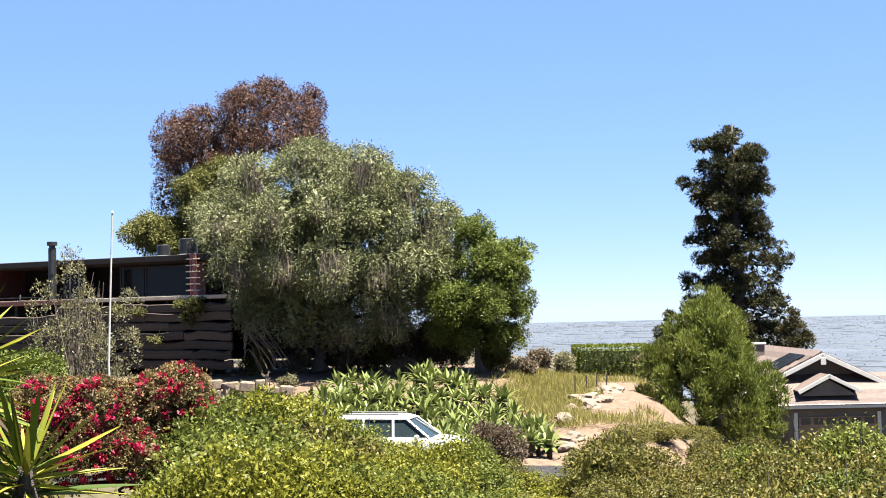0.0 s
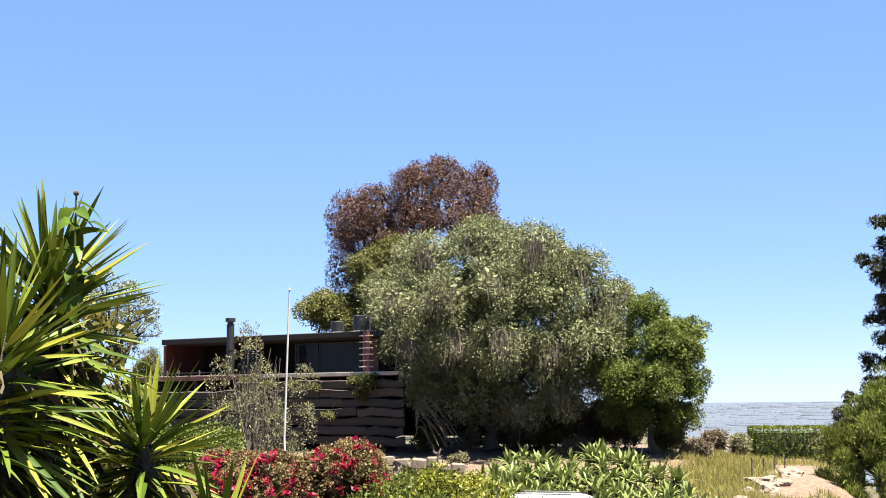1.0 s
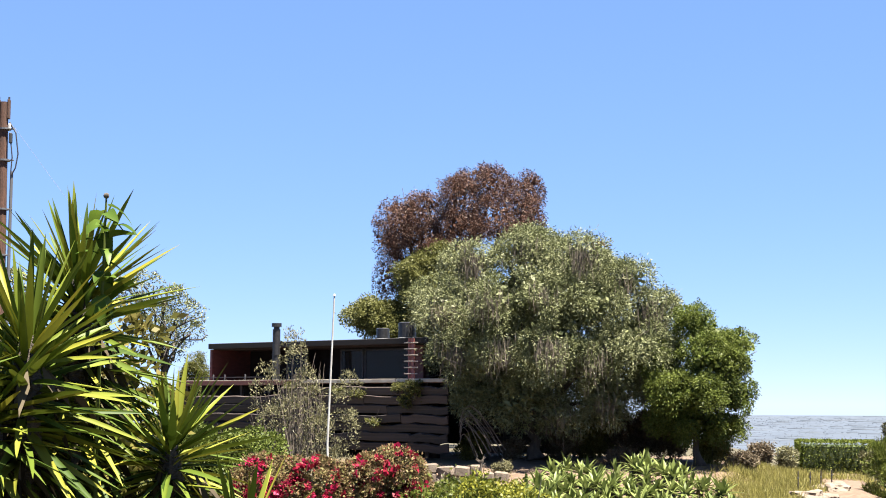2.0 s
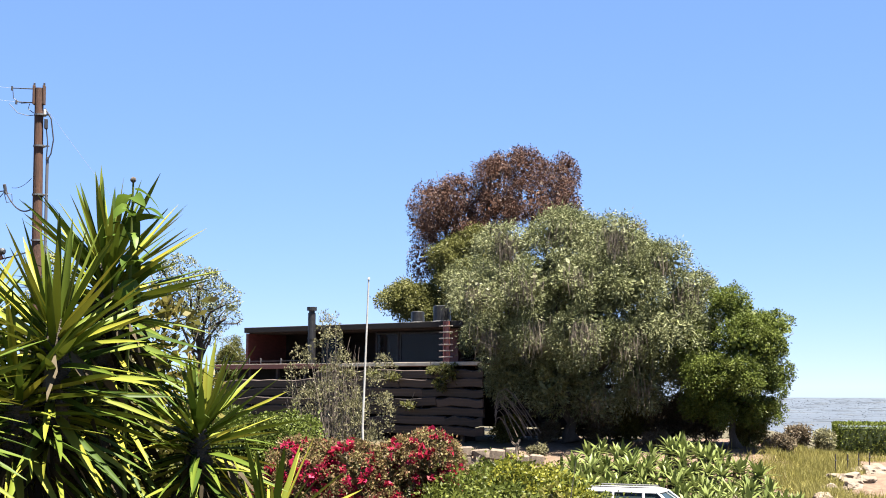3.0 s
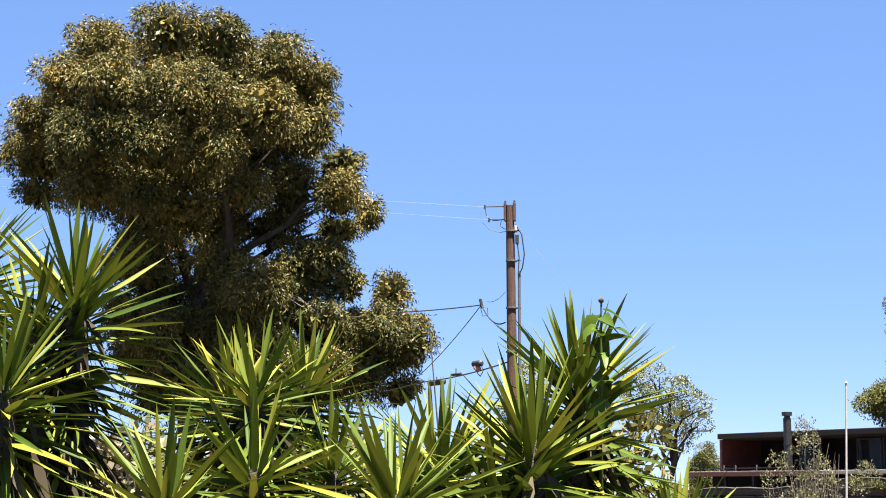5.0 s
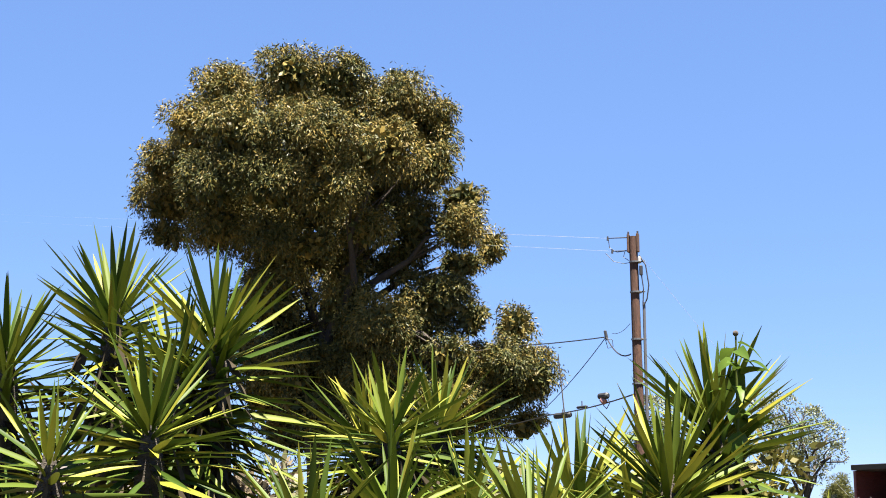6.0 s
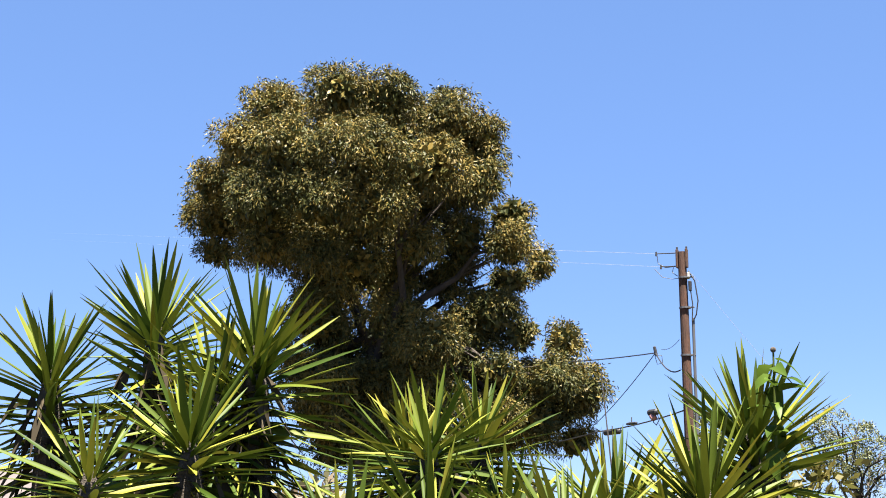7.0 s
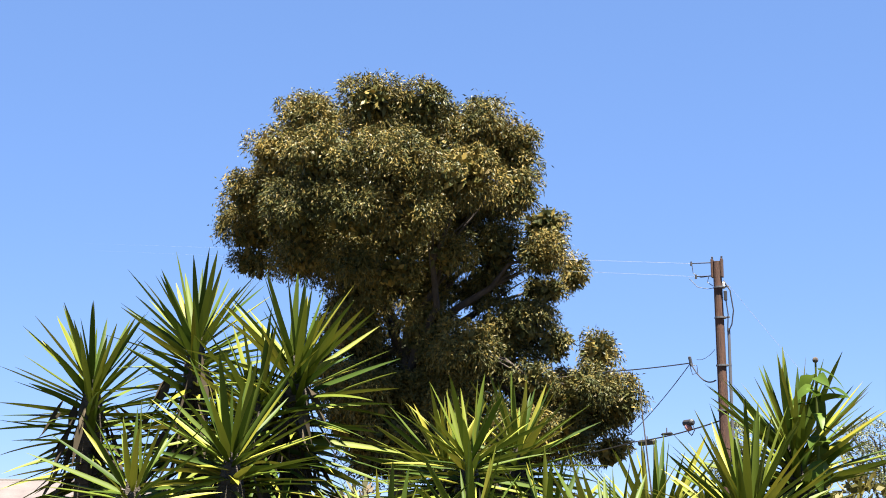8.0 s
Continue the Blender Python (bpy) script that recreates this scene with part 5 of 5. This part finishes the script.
# clipped hedge
def hedge():
    x, y = polar(19.5, 75)
    t = thing("hedge", x, y, gz(x, y) - 0.05, -19.5, "clipped bright green hedge on the ridge", "hedge")
    rngh = np.random.default_rng(111)
    n = 9000
    p = rngh.uniform(-1, 1, (n, 3)) * np.array([1.9, 0.6, 0.8])
    ax = rngh.integers(0, 3, n)
    sg = rngh.choice([-1, 1], n)
    p[np.arange(n), ax] = sg * np.array([1.9, 0.6, 0.8])[ax] * rngh.uniform(0.86, 1.0, n)
    nn = np.zeros((n, 3))
    nn[np.arange(n), ax] = sg
    way = unit(nn * 0.8 + rngh.normal(size=(n, 3)) * 0.7)
    me = leaf_mesh("foliage", p + np.array([0, 0, 0.85]), way, rngh.uniform(0.08, 0.16, n), rngh.uniform(0.05, 0.09, n), rngh)
    part("core", box(3.3, 0.8, 1.4, (0, 0, 0.75), 0.1), surface("hedge_core", (0.02, 0.03, 0.01), (0.05, 0.07, 0.02), 5, 0.95), t)
    part("foliage", me, M_HEDGE, t)


hedge()
shrub("grey_shrub", *polar(21.2, 74), 1.1, 2.0, "grey-brown twiggy shrub at the hedge's end", M_GREY, 113, 0.15, 0.05)
shrub("grey_shrub", *polar(17.7, 73), 0.8, 1.3, "grey-brown twiggy shrub at the hedge's end", M_GREY, 115, 0.15, 0.05)
shrub("grey_shrub", *polar(16.6, 72), 0.8, 1.2, "olive-brown shrub on the grassy crest", M_REDBUSH, 117, 0.15, 0.05)


# dry grass on the crest
def dry_grass():
    rngg = np.random.default_rng(121)
    n = 44000
    az = np.concatenate([rngg.normal(17.2, 1.0, n // 2), rngg.uniform(15.5, 21.5, n - n // 2)])
    r = rngg.uniform(52, 72, n)
    x, y = r * np.sin(np.radians(az)), r * np.cos(np.radians(az))
    nz = np.array([noise.noise((a * 0.35, b * 0.35, 0.3)) for a, b in zip(x, y)])
    keep = (nz > np.interp(az, [15, 18, 19, 22], [-0.3, -0.1, 0.12, 0.25]))
    x, y = x[keep], y[keep]
    base = np.stack([x, y, ground_z(x, y) - 0.02], 1)
    way = unit(rngg.normal(size=(len(x), 3)) * 0.45 + np.array([0, 0, 1.0]))
    return leaf_mesh("dry_grass", base, way, rngg.uniform(0.15, 0.55, len(x)), rngg.uniform(0.012, 0.03, len(x)), rngg)


tagged(part("dry_grass", dry_grass(), M_GRASS, None), "tall yellow dry grass on the crest of the slope", "grass", kind="stuff")


# pale rocks on the bare slope
def rock(x, y, s, seed, label):
    bm = bmesh.new()
    bmesh.ops.create_icosphere(bm, subdivisions=3, radius=1)
    for v in bm.verts:
        k = 1 + 0.6 * noise.noise(v.co * 1.3 + Vector((seed, 0, 0))) + 0.25 * noise.noise(v.co * 3 + Vector((seed, 3, 0)))
        v.co = v.co * k
        v.co.z = max(v.co.z, -0.5) * 0.55
        v.co = v.co * s
    ob = part("rock", bm, M_ROCK, None)
    ob.matrix_basis = pose(x, y, gz(x, y) + 0.1 * s, 0, 0, seed * 40)
    return tagged(ob, label, "rock", "pale rocks on the slope")


for k, (az, r, s) in enumerate(((17.9, 55, 0.5), (18.5, 57, 0.6), (19.2, 58, 0.45), (18.0, 51, 0.45), (17.7, 49, 0.4), (19.6, 61, 0.5), (18.9, 62, 0.4), (17.6, 53, 0.4), (18.7, 55.5, 0.35), (18.2, 58.5, 0.4), (17.9, 47.5, 0.35))):
    rock(*polar(az, r), s, k + 1, "pale weathered sandstone boulder on bare soil")


# dark timber fence under the trees
def fence():
    x0, y0 = polar(5.4, 69.5)
    x1, y1 = polar(12.2, 70.5)
    ln = math.hypot(x1 - x0, y1 - y0)
    ang = math.degrees(math.atan2(y1 - y0, x1 - x0))
    t = thing("fence", x0, y0, gz(x0, y0), ang, "dark brown timber board fence in the trees' shade", "fence")
    rngf = np.random.default_rng(160)
    n = 5
    for k in range(n + 1):
        part("post", box(0.14, 0.14, 2.1, (ln * k / n, 0, 1.0), 0.01), M_BOARD, t)
    for k in range(n):
        for j in range(4):
            if rngf.uniform() < 0.12:
                continue
            part("board", box(ln / n - 0.16, 0.05, 0.36, (ln * (k + 0.5) / n, -0.02, 0.32 + 0.45 * j), 0.01, rot=pose(0, 0, 0, 0, rngf.normal() * 0.8)), M_BOARD, t)
    return t


fence()


# low broken stone wall on the bank below the house
def bank_wall():
    x0, y0 = polar(2.3, 60.0)
    t = thing("retaining_wall", x0, y0, gz(x0, y0), -8, "low broken wall of pale beige stones on the bank", "wall")
    rngb = np.random.default_rng(170)
    shapes = []
    for k in range(4):
        bm = box(1, 1, 1, (0, 0, 0), 0.12)
        for v in bm.verts:
            v.co = v.co * (1 + 0.18 * noise.noise(v.co * 2 + Vector((k * 3, 0, 0))))
        me = bpy.data.meshes.new("stone")
        bm.to_mesh(me)
        bm.free()
        me.materials.append(M_ROCK)
        shapes.append(me)
    for row in range(2):
        x = 0.2 * row
        while x < 4.6 - 0.9 * row:
            w = rngb.uniform(0.35, 0.75)
            ob = new("stone", shapes[int(rngb.integers(4))])
            ob.parent = t
            px, py, _ = t.matrix_basis @ Vector((x + w / 2, 0, 0))
            ob.matrix_basis = pose(x + w / 2, rngb.normal() * 0.06, gz(px, py) - t.matrix_basis.translation.z + 0.14 + 0.36 * row, rngb.normal() * 4, rngb.normal() * 4, rngb.normal() * 6) @ Matrix.Diagonal((w, 0.5, 0.4, 1))
            x += w + 0.02


bank_wall()
for k, (az, r, w, h) in enumerate(((3.2, 58.5, 0.7, 0.6), (4.6, 57, 0.8, 0.7), (6.0, 58, 0.7, 0.6), (5.4, 55, 0.9, 0.9), (7.0, 56, 0.9, 0.9), (3.9, 54.5, 0.8, 0.9), (2.6, 55, 0.8, 1.0), (6.6, 61, 0.6, 0.5))):
    shrub("bank_shrub", *polar(az, r), w, h, "low olive-green weedy shrub on the bank", (M_BACKLEAF, M_GREY, M_SHRUB)[k % 3], 600 + 2 * k, 0.1, 0.05, 0.5, group="weeds on the bank")


# bare arching canes at the end of the timber screen, and a dead stalk on the bank
def dead_canes():
    x, y = polar(5.9, 63.5)
    t = thing("dead_canes", x, y, gz(x, y), -5.9, "bare grey-brown canes arching beside the timber screen", "dead plant")
    rngc = np.random.default_rng(181)
    for k in range(13):
        h, reach = rngc.uniform(1.2, 2.7), rngc.uniform(0.5, 2.0)
        y0 = rngc.normal() * 0.2
        pts = [(-1.0 + reach * f ** 1.6 + rngc.normal() * 0.02, y0, h * math.sin(0.25 + 2.1 * (1 - f)) / math.sin(1.57)) for f in (0, 0.2, 0.4, 0.6, 0.8, 1)]
        part("cane", tube([(p[0], p[1], max(0.02, p[2])) for p in pts], [0.012, 0.012, 0.014, 0.016, 0.018, 0.02], 5), M_TWIG, t)
    return t


dead_canes()


def dead_stalk(az, r, hgt, seed):
    x, y = polar(az, r)
    t = thing("dead_stalk", x, y, gz(x, y), 0, "dead grey stalk with broken side twigs on the bank", "dead plant", "dead stalks on the bank")
    rngd = np.random.default_rng(seed)
    part("stem", tube([(0, 0, 0), (0.06, 0, hgt * 0.4), (0.1, 0, hgt * 0.75), (0.22, 0, hgt)], [0.09, 0.07, 0.055, 0.02], 7), M_TWIG, t)
    for k in range(6):
        z = hgt * rngd.uniform(0.3, 0.9)
        a = rngd.uniform(0, 6.28)
        part("twig", tube([(0.07, 0, z), (0.07 + 0.25 * math.cos(a), 0.25 * math.sin(a), z + 0.15)], [0.022, 0.008], 5), M_TWIG, t)
    return t


dead_stalk(5.75, 58.5, 1.5, 183)
dead_stalk(4.2, 57.5, 0.8, 185)


# thin stakes on the bare slope
def stake(az, r, hgt):
    x, y = polar(az, r)
    t = thing("garden_stake", x, y, gz(x, y) - 0.05, 0, "thin weathered wooden stake on the bare slope", "stake", "stakes on the slope")
    part("post", tube([(0, 0, 0), (0.02, 0, hgt)], [0.03, 0.025], 6), M_BOARD, t)
    part("tie", tube([(0.015, 0, hgt * 0.7), (0.016, 0, hgt * 0.7 + 0.05)], [0.04, 0.04], 6), M_GALV, t)


for az, r, hgt in ((18.1, 60, 0.95), (18.55, 61, 0.8), (18.95, 62, 0.9), (19.35, 63, 0.75)):
    stake(az, r, hgt)


# ---- agaves on the bank ----
def blade(length, width, fold, bend, n=6, thick=0.006):
    """A long pointed folded blade along +x, arching by bend."""
    bm = bmesh.new()
    rows = []
    for i in range(n + 1):
        f = i / n
        w = width * (min(1, f * 4 + 0.45)) * (1 - f ** 2.2) ** 0.8 / 2 + 0.001
        x, z = length * f, -bend * f * f * length
        rows.append([bm.verts.new((x, -w, z + fold * w)), bm.verts.new((x, 0, z)), bm.verts.new((x, w, z + fold * w))])
    for a, b in zip(rows, rows[1:]):
        bm.faces.new((a[0], b[0], b[1], a[1]))
        bm.faces.new((a[1], b[1], b[2], a[2]))
    me = bpy.data.meshes.new("leaf")
    bm.to_mesh(me)
    bm.free()
    me.shade_smooth()
    return me


AG = [blade(0.58, 0.16, 0.35, b, 4) for b in (0.05, 0.2, 0.35)]
for me in AG:
    me.materials.append(M_AGAVE)


def agave(x, y, seed):
    rnga = np.random.default_rng(seed)
    t = thing("agave", x, y, gz(x, y), 0, "broad-leaved pale green agave rosette on the bank", "agave", "agaves on the bank")
    part("stem", tube([(0, 0, 0), (0.02, 0, 0.4)], [0.09, 0.07], 8), M_YUCCA_BARK, t)
    for k in range(20):
        el = np.interp(k, [0, 19], [78, -8]) + rnga.normal() * 7
        ob = new("leaf", AG[int(rnga.integers(3))])
        ob.parent = t
        s = rnga.uniform(0.8, 1.2)
        ob.matrix_basis = pose(0, 0, 0.42, 0, -el, k * 137.5 + rnga.normal() * 10) @ Matrix.Diagonal((s, s, s, 1))
    return t


ag_src = [agave(*polar(10 + 2 * k, 54), 130 + k) for k in range(3)]
rng = np.random.default_rng(140)
placed, tries = [], 0
while len(placed) < 195 and tries < 9000:
    tries += 1
    az, r = rng.uniform(7.2, 17.2), rng.uniform(46.8, 60.5)
    if r < np.interp(az, [7, 9, 14, 17], [53, 49.0, 46.8, 46.8]) or r > np.interp(az, [7, 9.5, 10.5, 12, 14, 17.2], [57, 60, 57.0, 60.5, 58.5, 50]):
        continue
    x, y = polar(az, r)
    if any((x - a) ** 2 + (y - b) ** 2 < 0.34 for a, b in placed):
        continue
    placed.append((x, y))
    s = rng.uniform(0.85, 1.25)
    copy_thing(ag_src[int(rng.integers(3))], pose(x, y, gz(x, y) - 0.03, rng.normal() * 6, rng.normal() * 6, rng.uniform(0, 360)) @ Matrix.Diagonal((s, s, s, 1)))


# ---- yuccas ----
YL = [blade(0.57, 0.043, 0.5, b, 6) for b in (0.0, 0.03, 0.08, 0.17)]
for me in YL:
    me.materials.append(M_YUCCA)
YD = [blade(0.6, 0.045, 0.7, b, 5) for b in (0.3, 0.6)]
for me in YD:
    me.materials.append(M_YUCCA_DRY)


def yucca(x, y, z, seed, leaves=95, size=1.0, skirt=0.75, lean=0.0, label="tall yucca with a dense head of stiff sword leaves"):
    """A head of sword leaves whose growing point is at x, y, z, on a trunk from the ground."""
    rngy = np.random.default_rng(seed)
    g = gz(x, y)
    t = thing("yucca", x, y, g, 0, label, "yucca", "yuccas in the foreground")
    hgt = z - g
    dx, dy = rngy.normal() * 0.12, rngy.normal() * 0.12
    part("trunk", tube([(-dx, -dy, -0.1), (-dx * 0.4, -dy * 0.3, hgt * 0.5), (0, 0, hgt - 0.25), (0, 0, hgt)], [0.16, 0.12, 0.09, 0.03], 10), M_YUCCA_BARK, t)
    for k in range(leaves):
        f = (k + 0.5) / leaves
        el = np.interp(f, [0, 0.08, 0.24, 0.55, 1], [84, 56, 20, -10, -58]) + rngy.normal() * 9
        down = skirt * f ** 1.3
        b = 0 if f < 0.25 else int(rngy.integers(1, 4))
        ob = new("leaf", YL[b])
        ob.parent = t
        s = size * rngy.uniform(0.82, 1.18) * np.interp(f, [0, 0.15, 1], [0.85, 1.05, 1.0])
        turn = k * 137.5 + rngy.normal() * 14
        off = 0.05
        ob.matrix_basis = pose(off * math.cos(radians(turn)), off * math.sin(radians(turn)), hgt - down, 0, -el, turn) @ pose(0, 0, 0, rngy.normal() * 25) @ Matrix.Diagonal((s, s * rngy.uniform(0.85, 1.2), s, 1))
    # hanging dead leaves round the trunk, dark-coloured to give the core its deep shade
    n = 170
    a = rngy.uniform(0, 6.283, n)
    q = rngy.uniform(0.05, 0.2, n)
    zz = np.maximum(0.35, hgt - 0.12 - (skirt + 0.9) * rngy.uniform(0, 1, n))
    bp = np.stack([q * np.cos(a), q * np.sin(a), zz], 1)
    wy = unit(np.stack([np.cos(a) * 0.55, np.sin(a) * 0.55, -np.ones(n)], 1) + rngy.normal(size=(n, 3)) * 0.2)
    tagged(part("thatch", leaf_mesh("thatch", bp, wy, rngy.uniform(0.25, 0.5, n), rngy.uniform(0.03, 0.07, n), rngy), M_SHADE_THATCH, t, "hanging dead leaves, coloured dark for the shade inside the head"), kind="stuff")
    for k in range(10):
        ob = new("dry_leaf", YD[k % 2])
        ob.parent = t
        turn = rngy.uniform(0, 360)
        ob.matrix_basis = pose(0.07 * math.cos(radians(turn)), 0.07 * math.sin(radians(turn)), hgt - skirt - rngy.uniform(-0.1, 0.5), 0, rngy.uniform(30, 75), turn)
    return t


tall_heads = (
    (-1.66, 8.04, 0.38, 190, 1.00, 1.10),
    (-1.52, 8.78, 0.77, 260, 1.00, 1.40),
    (-0.96, 8.86, -0.20, 130, 0.90, 0.60),
    (-0.51, 8.59, -0.79, 80, 0.90, 0.50),
    (-4.03, 10.63, 0.93, 110, 1.05, 0.70),
    (-4.18, 9.60, 0.73, 120, 1.05, 0.70),
    (-2.17, 7.15, 0.07, 110, 1.00, 0.60),
    (-2.28, 8.37, 0.26, 110, 1.00, 0.70),
    (-5.71, 8.56, 1.63, 150, 1.05, 1.40),
)
low_heads = (
    (-6.41, 8.30, 1.32, 150, 1.00, 1.50),
    (-4.65, 8.16, 1.36, 150, 1.05, 1.40),
    (-4.51, 7.19, 0.68, 110, 0.95, 0.60),
    (-4.62, 6.39, 0.46, 70, 0.80, 0.50),
    (-3.32, 8.01, 0.21, 100, 0.95, 0.60),
    (-3.52, 7.26, 0.05, 90, 0.95, 0.60),
    (-3.17, 8.93, 0.26, 90, 0.95, 0.60),
    (-4.81, 7.95, 1.08, 90, 0.95, 0.70),
    (-1.81, 7.87, 0.02, 80, 0.90, 0.50),
    (-3.74, 8.95, 0.76, 90, 0.95, 0.60),
)
for k, (x, y, z, n, s, sk) in enumerate(tall_heads + low_heads):
    yucca(x, y, z, 200 + k, min(300, round(n * 1.3)), s, sk)


for k, (az, r, w, top) in enumerate(((-5.2, 10.0, 0.55, -0.75), (-7.6, 9.9, 0.5, -0.5), (-3.4, 10.4, 0.5, -1.0), (-9.5, 10.3, 0.6, -0.2), (-12.5, 10.2, 0.6, 0.0), (-15.5, 10.0, 0.6, 0.0))):
    x, y = polar(az, r)
    shrub("creeper", x, y, w, top - gz(x, y), "dark green leafy creeper between the yuccas", M_SHRUB_DARK, 540 + 2 * k, 0.1, 0.07, 0.5, group="creeper among the yuccas")


# broad-leaved stalk beside the yucca
def stalk(x, y, top):
    g = gz(x, y)
    t = thing("broadleaf_plant", x, y, g, 0, "thin stalk with drooping bright green leaves and a seed head", "plant")
    h = top - g
    part("stem", tube([(0.03, 0, 0), (0.0, 0, h * 0.6), (0.02, 0, h)], [0.02, 0.014, 0.006], 7), M_OLIVE_GREEN, t)
    bl = blade(0.17, 0.095, 0.25, 0.6, 5)
    bl.materials.append(M_BROADLEAF)
    rngs = np.random.default_rng(300)
    for k in range(22):
        ob = new("leaf", bl)
        ob.parent = t
        s = rngs.uniform(0.7, 1.15)
        ob.matrix_basis = pose(0.01, 0, h - 0.04 - 0.026 * k, 0, rngs.uniform(-35, 45), k * 137.5 + rngs.normal() * 20) @ pose(rngs.uniform(0, 0.09), 0, 0, rngs.normal() * 20) @ Matrix.Diagonal((s, s, s, 1))
    bm = bmesh.new()
    bmesh.ops.create_icosphere(bm, subdivisions=2, radius=0.018, matrix=Matrix.Translation((0.02, 0, h + 0.015)))
    part("seed_head", bm, M_BARK, t)


stalk(-1.35, 8.52, 1.2)


# pale low building beyond the yuccas
def low_building():
    x, y, top = -16.83, 20.97, 1.31
    g = gz(x, y)
    t = thing("outbuilding", x, y, g, 36, "low pale building with a pinkish sloping roof behind yuccas", "building")
    h = top - g
    part("wall", box(6.0, 4.0, h - 0.7, (0, 0, (h - 0.7) / 2), 0.02), M_STUCCO, t)
    for k in (-1, 1):
        part("roof", box(6.6, 2.5, 0.1, (0, k * 1.12, h - 0.42), 0.01, rot=pose(0, 0, 0, -k * 18)), M_PALEROOF, t, "pinkish roof slope")
        part("eave_board", box(6.6, 0.06, 0.18, (0, k * 2.33, h - 0.86), 0.01), M_WHITE, t)


low_building()
